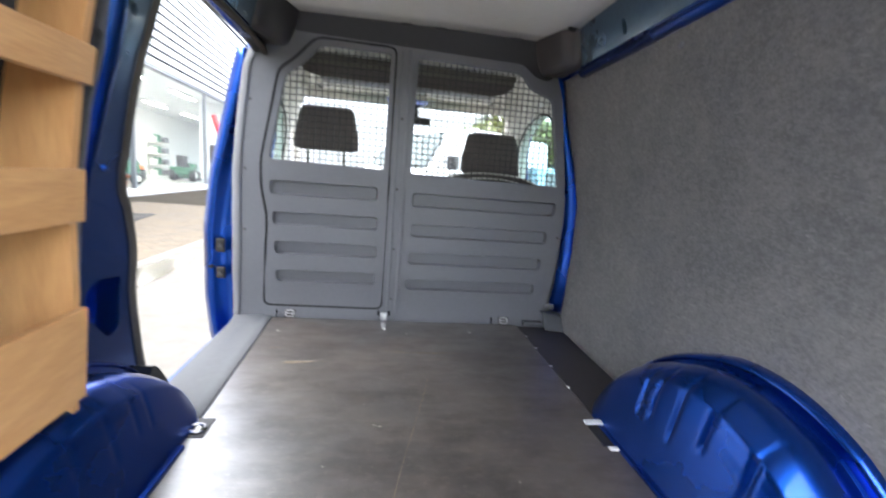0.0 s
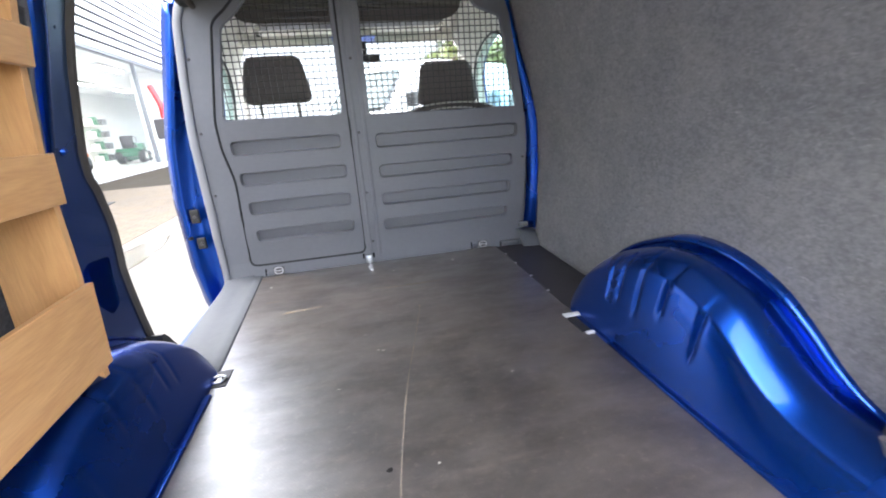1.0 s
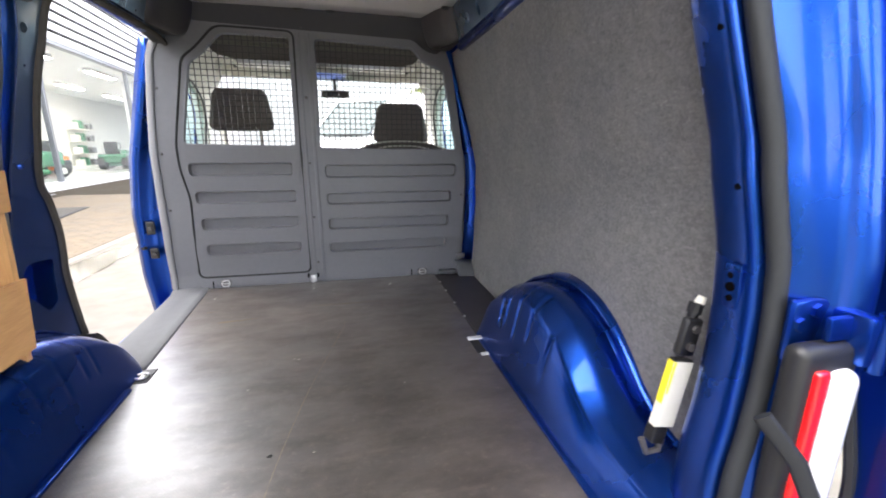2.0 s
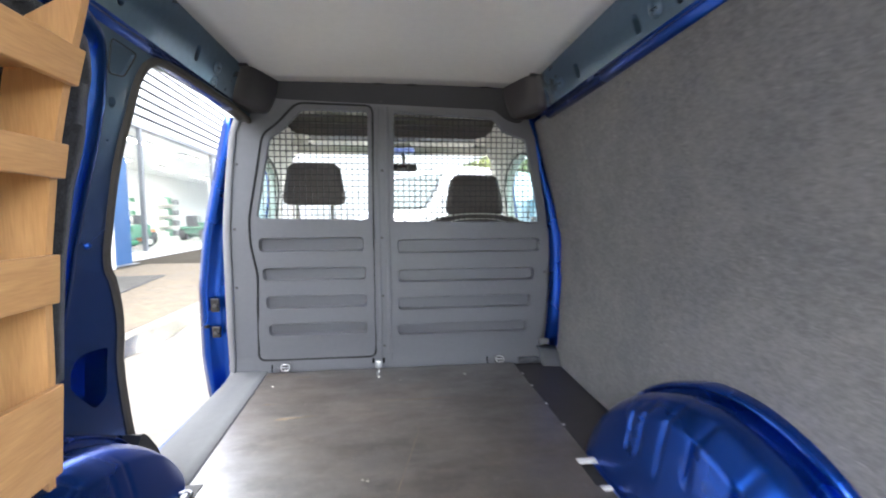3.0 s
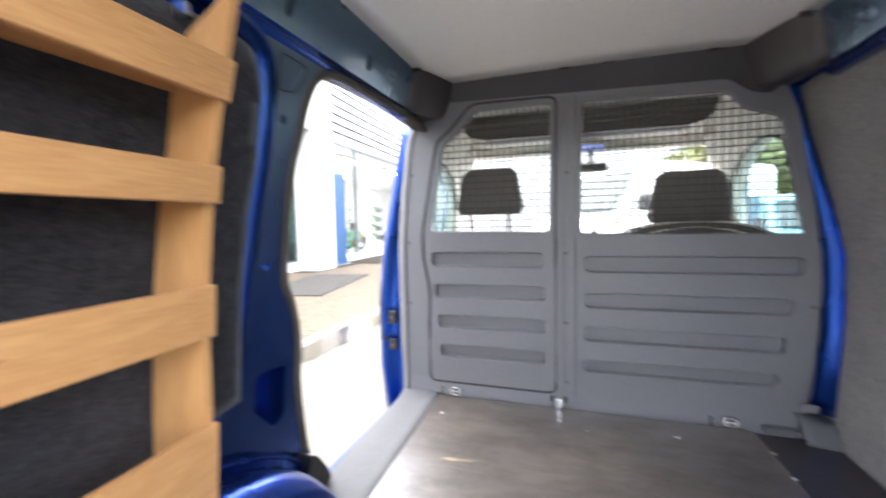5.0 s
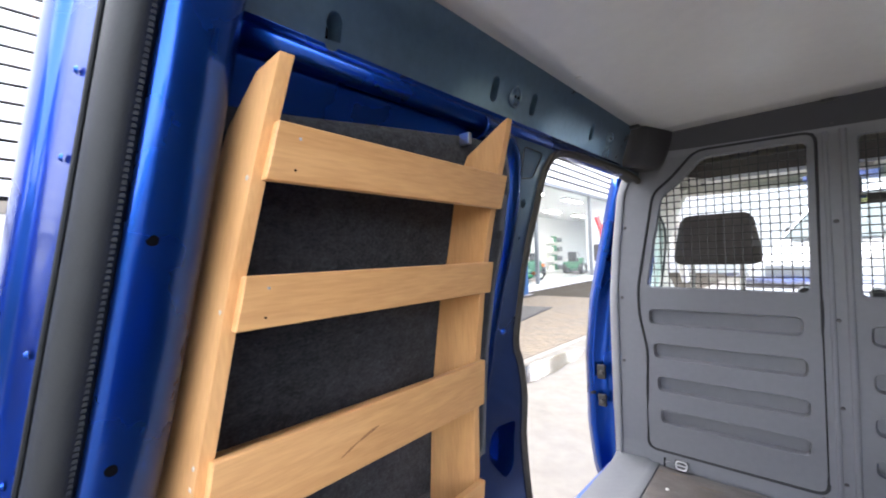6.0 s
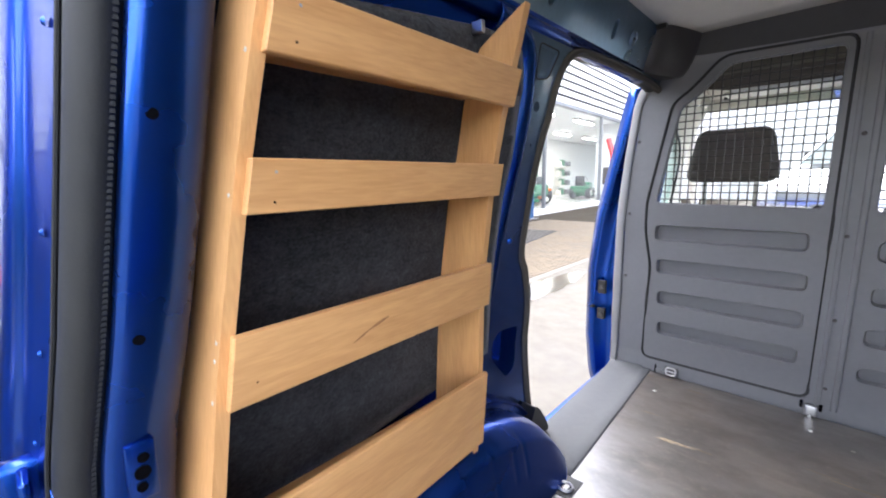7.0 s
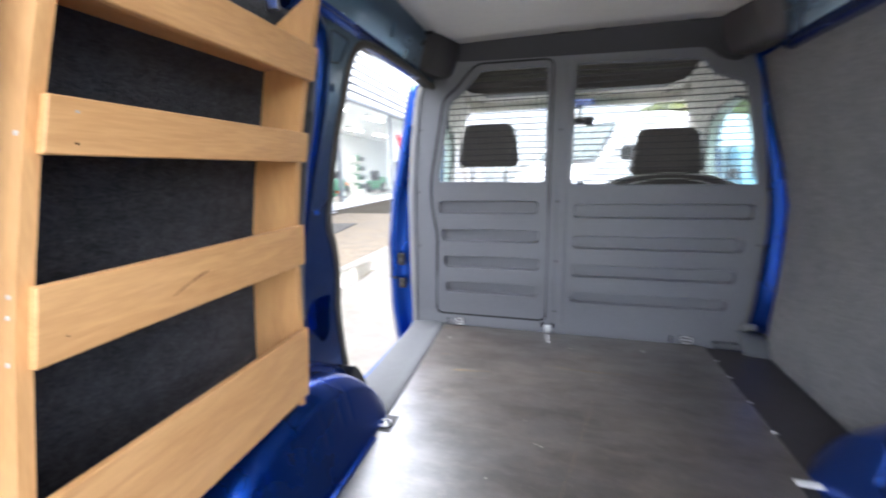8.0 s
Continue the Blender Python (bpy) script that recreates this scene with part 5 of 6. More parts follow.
part("knob", on_jack(disc((0.006, 0.002, 0.145), (0.05, 0, 1), 0.012, 0.018, 10)), BLACK, jack)

# ---------------------------------------------------------------- rear doors, hinges, tail lamp


def rear_door(s, x, y0, label):
    """A wing door standing open, seen edge on."""
    d = thing("rear_door", (s * x, y0, -0.3), label, "van door", "rear doors")
    prof = [(y0 - 0.08, -0.35), (y0 - 0.06, 0.18), (y0, 0.45), (y0, 0.62), (y0 - 0.014, 0.76), (y0 - 0.06, 0.95), (y0 - 0.12, 1.12), (y0 - 0.5, 1.12), (y0 - 0.56, 0.6), (y0 - 0.56, -0.35)]
    hole = rounded([(y0 - 0.09, 0.5), (y0 - 0.16, 1.03), (y0 - 0.46, 1.03), (y0 - 0.5, 0.5)], 0.03, 4)
    bm = plate(rounded(prof, 0.03, 4), [hole], (), 0.055, to3d=lambda u, v, dd: Vector((s * (x + dd), u, v)))
    part("panel", bm, BLUE, d, smooth=True)
    bm = plate(hole, (), (), 0.004, to3d=lambda u, v, dd: Vector((s * (x + 0.03 + dd), u, v)))
    g = part("window", bm, GLASS, d, "door window")
    g.visible_shadow = False
    part("seal", tube([(s * (x - 0.004), u, v) for u, v in rounded(prof, 0.03, 4)], 0.008, 6, True), RUBBER, d, smooth=True)
    return d


door_east = rear_door(1, 0.80, 0.122, "blue rear wing door standing open at the right-hand hinge side")
door_west = rear_door(-1, 0.80, 0.03, "blue rear wing door standing open beside the shelves")


def hinge(s, x, z, door, dy=0.0):
    bm = box(x - 0.055, x + 0.015, 0.09, 0.105, z - 0.045, z + 0.045, 0.008, 2)
    joined(bm, box(x + 0.005, x + 0.03, 0.04, 0.105, z - 0.035, z + 0.035, 0.008, 2))
    if s < 0:
        bm.transform(Matrix.Scale(-1, 4, (1, 0, 0)))
    h = part("hinge", bm, BLUE, door, "blue painted bolted hinge", smooth=True)
    part("arm", box(*sorted((s * (x + 0.02), s * (x + 0.11))), 0.033 + dy, 0.055 + dy, z - 0.022, z + 0.02, 0.006, 2), BLUE, h, smooth=True)
    part("knuckle", tube([(s * (x + 0.025), 0.04, z - 0.04), (s * (x + 0.025), 0.04, z + 0.04)], 0.009, 12), BLUE, h, smooth=True)
    part("bracket", box(*sorted((s * (x - 0.03), s * (x + 0.03))), 0.062, 0.072, z - 0.004, z + 0.03, 0.004, 2), BLUE, h, smooth=True)
    for dx, dz in ((-0.045, 0.012), (-0.02, 0.03), (-0.025, -0.025)):
        part("bolt", disc((s * (x + dx), 0.09, z + dz), (0, -1, 0), 0.010, 0.006, 6), BLUE, h)
    return h


hinge(1, 0.712, 0.415, door_east)
hinge(-1, 0.68, 0.45, door_west, 0.014)

lamp = thing("tail_lamp", (0.78, 0.02, 0.05), "red and white tail lamp on the rear corner of the van", "tail lamp")
part("housing", box(0.634, 0.735, 0.052, 0.085, -0.1, 0.41, 0.014, 3), BLACK, lamp, smooth=True)
part("red_lens", box(0.654, 0.677, 0.044, 0.075, -0.08, 0.38, 0.005, 3), RED_LENS, lamp, "red lens", smooth=True)
part("clear_lens", box(0.676, 0.724, 0.036, 0.075, -0.08, 0.378, 0.017, 5), CLEAR_LENS, lamp, "white lens", smooth=True)
part("red_edge", box(0.731, 0.7365, 0.05, 0.075, -0.08, 0.36, 0.002, 2), RED_LENS, lamp, "red lens edge", smooth=True)
strap = tube([(0.58, 0.05, 0.33), (0.61, 0.02, 0.28), (0.635, 0.0, 0.21), (0.65, -0.01, 0.05)], 0.011, 8, flat=0.6)
whole("door_check_strap", strap, RUBBER, "grey-black door check strap", "strap", smooth=True)

# ---------------------------------------------------------------- the cab in front of the bulkhead


def seat(x, y, z_head, shoulder, posts, knob, label):
    """A cab seat from behind: tapered headrest, round-shouldered backrest with piping, cushion."""
    s = thing("seat", (x, y, -0.1), label, "seat", "cab seats")
    bm = box(x - 0.152, x + 0.152, y - 0.05, y + 0.05, z_head - 0.104, z_head + 0.1, 0.036, 5)
    for v in bm.verts:
        k = max(0.0, (v.co.z - z_head + 0.104) / 0.204)
        v.co.x = x + (v.co.x - x) * (1 - 0.22 * k ** 1.4)
        v.co.y += 0.018 * k
    part("headrest", bm, FABRIC, s, smooth=True)
    if posts:
        for dx in (-0.084, 0.084):
            part("post", tube([(x + dx, y, z_head - 0.24), (x + dx, y, z_head - 0.08)], 0.008, 8), LINER, s, "pale headrest post", smooth=True)
            part("socket", box(x + dx - 0.022, x + dx + 0.022, y - 0.02, y + 0.02, shoulder + 0.004, shoulder + 0.03, 0.008, 2), BLACK, s, "black post socket", smooth=True)

    def crest(u, drop):
        return shoulder - drop - 0.055 * abs(u) ** 2.6

    outline = [(x + 0.262 * u, crest(u, 0.0)) for u in [1 - k / 12 for k in range(25)]] + [(x - 0.275, 0.3), (x - 0.25, -0.05), (x + 0.25, -0.05), (x + 0.275, 0.3)]
    bm = plate(rounded(outline, 0.03, 2), (), (), 0.13, to3d=lambda u, v, d: Vector((u, y - 0.07 + d, v)))
    part("backrest", bm, FABRIC, s, smooth=True)
    for w, drop in ((0.262, 0.002), (0.222, 0.026)):
        part("piping", tube([(x + w * (k / 12 - 1), y - 0.071, crest(k / 12 - 1, drop)) for k in range(25)], 0.0045, 6), PAPER, s, "pale seat piping", smooth=True)
    part("cushion", box(x - 0.24, x + 0.24, y - 0.03, y + 0.5, -0.15, 0.02, 0.05, 4), FABRIC, s, smooth=True)
    part("knob", disc((knob, y - 0.03, 0.63), (0, -1, 0), 0.022, 0.03, 14, 0.25), BLACK, s, "black release knob", smooth=True)
    return s


seat(-0.397, 2.05, 0.832, 0.60, True, -0.132, "charcoal fabric cab seat with raised headrest on pale posts")
seat(0.405, 2.05, 0.778, 0.683, False, 0.045, "charcoal fabric cab seat with piped round shoulders")

bm = sheet(lambda a, b: Vector((-0.66 + 1.32 * a, 1.72 + 1.15 * b, 1.30 + 0.01 * math.sin(math.pi * a) - 0.15 * b * b)), 10, 10)
solid(whole("ceiling_cab", bm, LINER, "pale cab headliner", "ceiling", kind="structure", smooth=True), 0.01, 1)
bm = box(-0.68, 0.68, 2.83, 2.9, 1.098, 1.2, 0.02, 3)
whole("header_cab", bm, LINER, "pale trimmed header over the windscreen", "header trim", kind="structure", smooth=True)
for s in (-1, 1):
    visor = thing("sun_visor", (s * 0.33, 2.72, 1.16), "pale cab sun visor folded up under the headliner", "sun visor", "sun visors")
    part("pad", box(s * 0.33 - 0.22, s * 0.33 + 0.22, 2.66, 2.825, 1.15, 1.168, 0.008, 3), LINER, visor, smooth=True)
    part("pivot", tube([(s * 0.57, 2.82, 1.158), (s * 0.53, 2.82, 1.158)], 0.009, 8), GREY_DARK, visor, "grey pivot arm", smooth=True)
shelf = thing("overhead_shelf", (0, 2.4, 1.14), "dark overhead storage shelf across the cab roof", "storage shelf")
bm = box(-0.5, 0.5, 2.381, 2.6, 1.14, 1.152, 0.005, 2)
part("tray", bm, GREY_DARK, shelf)
bm = plate(rounded([(-0.585, 1.168), (-0.555, 1.142), (-0.48, 1.128), (0.47, 1.122), (0.535, 1.138), (0.57, 1.17), (0.582, 1.192), (-0.6, 1.196)], 0.014, 4), (), (), 0.012, to3d=lambda u, v, d: Vector((u, 2.38 - d, v)))
part("front_panel", bm, FABRIC, shelf, smooth=True)
bm = plate(rounded([(-0.6, 1.198), (0.582, 1.194), (0.6, 1.24), (-0.61, 1.25)], 0.01, 3), (), (), 0.012, to3d=lambda u, v, d: Vector((u, 2.4 - d, v)))
part("back_rail", bm, KERB, shelf, "paler rail above the shelf opening", smooth=True)
part("edge", tube([(-0.59, 2.366, 1.196), (0.578, 2.366, 1.192)], 0.0035, 6), KERB, shelf, "pale moulded edge", smooth=True)

for s, nm in ((-1, "west"), (1, "east")):
    post = smooth_line([(s * 0.63, 2.66, 1.14), (s * 0.735, 2.95, 1.05), (s * 0.81, 3.3, 0.84), (s * 0.86, 3.75, 0.55)], 5)
    whole("pillar_cab_" + nm, tube(post, 0.028, 10), LINER, "pale trimmed windscreen pillar", "cab pillar", kind="structure", smooth=True)
    hole = rounded([(1.97, 0.58), (1.97, 0.97), (2.1, 1.005), (2.29, 0.982), (2.46, 0.92), (2.555, 0.83), (2.605, 0.66), (2.615, 0.58)], 0.05, 4)
    outer = [(1.925, -0.3), (3.6, -0.3), (3.6, 0.45), (3.0, 0.54), (2.72, 0.66), (2.67, 0.86), (2.7, 0.98), (2.83, 1.08), (2.83, 1.29), (1.925, 1.29)]
    bm = plate(outer, [hole], (), 0.05, [0.1 * k for k in range(-2, 13)], to3d=lambda u, v, d, s=s: Vector((s * (0.78 - 0.2 * max(0, v - 0.45) + d), u, v)))
    cd = thing("cab_door", (s * 0.8, 2.7, -0.3), "pale-trimmed front cab door with its side window", "van door", "cab doors")
    part("panel", bm, [LINER], cd, smooth=True)
    bm = plate(outer, [inset(hole, -0.012)], (), 0.012, [0.1 * k for k in range(-2, 13)], to3d=lambda u, v, d, s=s: Vector((s * (0.834 - 0.2 * max(0, v - 0.45) + d), u, v)))
    part("outer_skin", bm, BLUE, cd, "blue painted outer skin", smooth=True)
    bm = plate(hole, (), (), 0.004, to3d=lambda u, v, d, s=s: Vector((s * (0.79 - 0.2 * max(0, v - 0.45) + d), u, v)))
    g = part("window", bm, TEAL_GLASS, cd, "slightly green side window")
    g.visible_shadow = False
    part("window_seal", tube([Vector((s * (0.776 - 0.2 * max(0, v - 0.45)), u, v)) for u, v in hole], 0.0055, 8, True), BLACK, cd, "black window seal", smooth=True)
bm = box(-0.74, 0.74, 2.95, 3.8, 0.1, 0.5, 0.08, 4)
whole("dashboard", bm, GREY, "mid grey dashboard below the windscreen", "dashboard", smooth=True)
def bonnet_fn(a, b):
    u, k = 2 * a - 1, b * b
    return Vector((u * (0.84 - 0.1 * k), 3.62 + 0.78 * b - 0.1 * u * u * b, 0.39 - 0.05 * u * u - 0.14 * k - 0.25 * max(0.0, b - 0.8)))


solid(whole("bonnet", sheet(bonnet_fn, 16, 12), BLUE, "blue painted bonnet of the van", "bonnet", kind="structure", smooth=True), 0.01, 1)
bm = box(-0.8, 0.8, 3.6, 4.36, -0.38, 0.16, 0.1, 4)
whole("front_end", bm, BLUE, "blue painted front end of the van", "body panel", kind="structure", smooth=True)
mir = thing("rear_view_mirror", (0.1, 2.78, 0.97), "black interior mirror at the top of the windscreen", "mirror")
part("shell", box(-0.03, 0.15, 2.76, 2.79, 0.974, 1.024, 0.014, 3), GREY_DARK, mir, smooth=True)
part("mirror_glass", box(-0.018, 0.085, 2.7565, 2.7605, 0.982, 1.016, 0.0015, 1), MIRROR, mir, "silvered mirror glass")
part("stem", tube([(0.06, 2.79, 1.02), (0.06, 2.83, 1.1)], 0.012, 8), BLACK, mir)
bm = sheet(lambda a, b: Vector(((-1 + 2 * a) * (0.6 + 0.13 * b), 2.78 + 0.98 * b - 0.08 * math.cos(math.pi * (a - 0.5)) + 0.08, 1.13 - 0.6 * b)), 10, 8)
g = solid(whole("window_windscreen", bm, GLASS, "clear windscreen of the van", "windscreen", kind="structure", smooth=True), 0.004, 1)
g.visible_shadow = False


# ---------------------------------------------------------------- outside
GZ = -0.58
bm = bmesh.new()
bmesh.ops.create_grid(bm, x_segments=60, y_segments=60, size=400)
bm.transform(Matrix.Translation((0, 0, GZ)))
whole("ground", bm, CONCRETE, "pale damp concrete yard", "ground", kind="structure")
# kerb and paved strip
bm = box(-2.94, -2.82, -25, 45, GZ - 0.05, GZ + 0.006, 0.003, 2)
whole("kerb", bm, KERB, "flush pale kerb stones along the paving", "kerb", kind="structure")
bm = box(-20, -2.942, -25, 60, GZ - 0.05, GZ + 0.0015)
pavement = whole("pavement", bm, JOINT, "tan clay paver forecourt before the showroom", "pavement", kind="structure")
bm = bmesh.new()
rnd = random.Random(5)
loop_pts = []
for k in range(44):
    a = 2 * math.pi * k / 44
    loop_pts.append((-2.57 + 0.2 * math.cos(a) * (0.85 + 0.25 * rnd.random()), 4.25 + 1.4 * math.sin(a) * (0.92 + 0.12 * rnd.random())))
vs = [bm.verts.new((x, y, GZ + 0.006)) for x, y in loop_pts]
bm.faces.new(vs)
whole("puddle", bm, WATER, "shallow puddle along the kerb", "puddle", kind="structure")

mat_thing = thing("entrance_mat", (-5.39, 7.81, GZ), "grey ribbed entrance mat before the showroom door", "door mat")
TURN_M = Matrix.Translation((-5.39, 7.81, GZ)) @ Matrix.Rotation(radians(11.5), 4, "Z")
bm = box(-0.73, 0.73, -1.52, 1.52, 0.006, 0.024, 0.004)
bm.transform(TURN_M)
part("base", bm, RUBBER, mat_thing)
bm = bmesh.new()
for k in range(32):
    y = -1.48 + 2.96 * k / 31
    box(-0.69, 0.69, y - 0.02, y + 0.024, 0.024, 0.03, 0, bm=bm)
bm.transform(TURN_M)
tagged(part("rib", bm, MAT, mat_thing), kind="stuff")

# showroom: entrance wall, pier, canopy
show = thing("showroom", (-7.3, 8, GZ), "white showroom with large shop windows and metal siding", "building")
WX0 = -7.6
part("wall", box(WX0 - 0.3, WX0, -14, 7.45, GZ, 6.5), WHITE, show)
DX = -7.33
part("wall", box(WX0 + 0.001, DX + 0.03, 6.9, 7.45, GZ, 6.5), WHITE, show)
part("wall", box(WX0 - 0.3, DX + 0.028, 7.451, 10.6, 3.3, 6.5), WHITE, show)
part("pier", box(WX0 + 0.001, -6.83, 9.92, 10.85, GZ, 6.5, 0.01), WHITE, show)
part("canopy", box(DX + 0.032, -6.84, 5.0, 9.919, 3.3, 6.5, 0.01), WHITE, show)
door = part("entrance_door", box(DX - 0.1, DX, 7.46, 7.56, GZ + 0.02, 3.29), WHITE, show, "white framed glass entrance door")
for y0, y1 in ((8.54, 8.69), (8.7, 8.85), (9.76, 9.919)):
    part("stile", box(DX - 0.1, DX, y0, y1, GZ + 0.02, 3.29), WHITE, door)
for y0, y1, glass in ((7.561, 8.539, SHOP_GLASS), (8.851, 9.46, SHOP_GLASS), (9.47, 9.759, TEAL_GLASS)):
    for z0, z1 in ((GZ + 0.02, -0.3), (2.76, 3.02), (3.2, 3.29)):
        part("bar", box(DX - 0.098, DX - 0.004, y0, y1, z0, z1), WHITE, door)
    for z0, z1 in ((-0.3, 2.76), (3.02, 3.2)):
        g = part("pane", box(DX - 0.06, DX - 0.05, y0, y1, z0, z1), glass, door, "glass pane")
        g.visible_shadow = False
    part("seal", box(DX - 0.07, DX - 0.03, y1 - 0.022, y1 - 0.001, -0.299, 2.759), BLACK, door, "black rubber glazing seal")
    part("seal", box(DX - 0.07, DX - 0.03, y0 + 0.001, y1 - 0.023, -0.299, -0.28), BLACK, door, "black rubber glazing seal")
part("handle", tube([(DX + 0.05, 8.92, 0.2), (DX + 0.05, 8.92, 0.9)], 0.02, 8), ALU, door)
part("lobby_floor", box(-12.8, DX - 0.101, -13.9, 10.0, GZ - 0.02, GZ + 0.012), INDOOR, show, "pale showroom floor")
# siding on the entrance wall behind the yard
bm = bmesh.new()
for k in range(12):
    box(WX0 + 0.002, WX0 + 0.035, -14, 4.98, 1.72 + 0.24 * k, 1.72 + 0.24 * k + 0.205, 0.008, 1, bm=bm)
tagged(part("siding", bm, SIDING, show, "white horizontal metal siding"), kind="stuff")
# backing sheet whose black colour gives the shade between the boards
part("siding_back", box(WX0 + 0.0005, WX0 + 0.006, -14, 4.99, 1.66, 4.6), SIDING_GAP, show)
part("window_band", box(WX0, WX0 + 0.06, -14, 4.98, 1.5, 1.66), KERB, show, "beige lintel band")
part("sign_panel", box(WX0 + 0.06, WX0 + 0.1, -3.2, 0.15, 2.15, 4.2), WHITE, show, "white sign panel")

# showroom windows, running back at an angle
P0, DIR = Vector((-7.5, 10.3, 0)), Vector((-0.05, 1, 0)).normalized()
TURN_B = Matrix.Translation(P0) @ Matrix.Rotation(math.atan2(-DIR.x, DIR.y), 4, "Z")


def in_b(bm):
    bm.transform(TURN_B)
    return bm


part("plinth", in_b(box(-0.25, 0.03, 0, 48, GZ, -0.36)), WHITE, show, "white window plinth")
part("lintel", in_b(box(-0.2, 0.04, 0, 48, 3.4, 3.5)), ALU, show, "grey aluminium window head")
bm = bmesh.new()
for k in range(12):
    box(-0.05, 0.05, 0, 48, 3.51 + 0.29 * k, 3.51 + 0.29 * k + 0.2, 0.006, 1, bm=bm)
tagged(part("siding", in_b(bm), SIDING, show, "white horizontal metal siding"), kind="stuff")
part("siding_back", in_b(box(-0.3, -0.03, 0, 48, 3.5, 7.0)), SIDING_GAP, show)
MULL = [0.0, 3.3, 8.9, 13.7, 18.5, 32.0, 47.9]
for y in MULL:
    part("mullion", in_b(box(-0.1, 0.02, y, y + 0.1, -0.36, 3.4)), ALU, show, "grey aluminium mullion")
for a, b in zip(MULL, MULL[1:]):
    g = part("pane", in_b(box(-0.04, -0.03, a + 0.101, b - 0.001, -0.35, 3.39)), SHOP_GLASS, show, "large shop window pane")
    g.visible_shadow = False
part("shop_floor", in_b(box(-9, -0.26, 0, 48, GZ, -0.4)), INDOOR, show, "pale showroom floor")
part("back_wall", in_b(box(-9.3, -9.0, 0, 48, GZ, 4.5)), WHITE, show)
# Glowing strips added under the ceiling only to brighten the showroom.
FILL_GLOW = bpy.data.materials.new("fill_light_glow")
FILL_GLOW.use_nodes = True
FILL_GLOW.node_tree.nodes["Principled BSDF"].inputs["Emission Color"].default_value = (1.0, 0.96, 0.9, 1)
FILL_GLOW.node_tree.nodes["Principled BSDF"].inputs["Emission Strength"].default_value = 9.0
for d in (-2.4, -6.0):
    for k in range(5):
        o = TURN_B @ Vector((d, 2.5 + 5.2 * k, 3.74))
        light = thing("fill_light", tuple(o), "white strip light added to brighten the showroom", "ceiling light", "showroom lights")
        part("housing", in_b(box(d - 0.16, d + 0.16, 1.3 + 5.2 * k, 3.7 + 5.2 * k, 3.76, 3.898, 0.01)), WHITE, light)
        part("diffuser", in_b(box(d - 0.14, d + 0.14, 1.34 + 5.2 * k, 3.66 + 5.2 * k, 3.73, 3.759, 0.006)), FILL_GLOW, light, "glowing panel of the added light")
part("shop_ceiling", in_b(box(-9.0, -0.31, 0, 48, 3.9, 4.05)), WHITE, show)
part("end_wall", in_b(box(-9.0, -0.02, 48, 48.3, GZ, 7.0)), WHITE, show)
part("roof", in_b(box(-9.4, 0.1, 0, 48, 7.0, 7.2)), ALU, show)
part("roof", box(-16, WX0 + 0.1, -14.2, 11.4, 6.502, 6.7), ALU, show)
part("inner_wall", box(-13, -12.8, -14, 11, GZ, 6.4), WHITE, show)

banner = thing("banner", (-7.0, 11.9, GZ), "blue upright banner panel beside the pier", "banner")
bm = in_b(box(0.36, 0.41, 0.6, 1.75, GZ + 0.03, 2.3, 0.008))
part("panel", bm, SIGN_BLUE, banner)
part("foot", in_b(box(0.2, 0.56, 0.7, 1.8, GZ + 0.012, GZ + 0.03, 0.004)), ALU, banner)


def machine(loc, yaw, paint, label, size=1.0):
    """A ride-on garden tractor: bonnet, body, seat, wheel and four tyres."""
    m = thing("garden_tractor", loc, label, "garden tractor", "garden tractors")
    T = Matrix.Translation(loc) @ Matrix.Rotation(yaw, 4, "Z") @ Matrix.Scale(size, 4)

    def put(name, bm, mat, lab="", parent=None):
        bm.transform(T)
        return part(name, bm, mat, parent or m, lab, smooth=True)

    put("bonnet", box(-0.32, 0.32, 0.25, 1.0, 0.35, 0.85, 0.1, 4), paint)
    put("grille", box(-0.22, 0.22, 0.985, 1.02, 0.42, 0.75, 0.02, 2), BLACK, "black radiator grille")
    put("body", box(-0.38, 0.38, -0.75, 0.3, 0.3, 0.55, 0.06, 3), paint)
    put("mudguard", box(-0.5, 0.5, -0.85, -0.2, 0.52, 0.66, 0.06, 3), paint)
    put("seat_back", box(-0.24, 0.24, -0.75, -0.62, 0.75, 1.2, 0.05, 3), BLACK)
    put("seat", box(-0.24, 0.24, -0.72, -0.25, 0.66, 0.8, 0.05, 3), BLACK)
    put("steering_wheel", tube([(0.19 * math.cos(a), 0.12 + 0.06 * math.sin(a), 1.0 + 0.18 * math.sin(a)) for a in [2 * math.pi * k / 20 for k in range(20)]], 0.016, 6, True), BLACK)
    put("column", tube([(0, 0.2, 0.8), (0, 0.12, 1.0)], 0.03, 8), BLACK)
    put("mower_deck", box(-0.5, 0.5, -0.25, 0.35, 0.12, 0.28, 0.05, 3), paint)
    for sx in (-1, 1):
        for y, r, w in ((-0.5, 0.3, 0.13), (0.72, 0.21, 0.09)):
            c = (sx * 0.42, y, r)
            b = bmesh.new()
            bmesh.ops.create_cone(b, cap_ends=True, segments=24, radius1=r, radius2=r, depth=w * 2)
            bmesh.ops.bevel(b, geom=b.edges[:], offset=0.03, segments=2, affect="EDGES")
            b.transform(Matrix.Translation(c) @ Matrix.Rotation(math.pi / 2, 4, "Y"))
            w1 = put("tyre", b, BLACK)
            put("rim", disc((sx * (0.42 + w), y, r), (sx, 0, 0), r * 0.5, 0.02, 16), PAPER, "", w1)
    return m


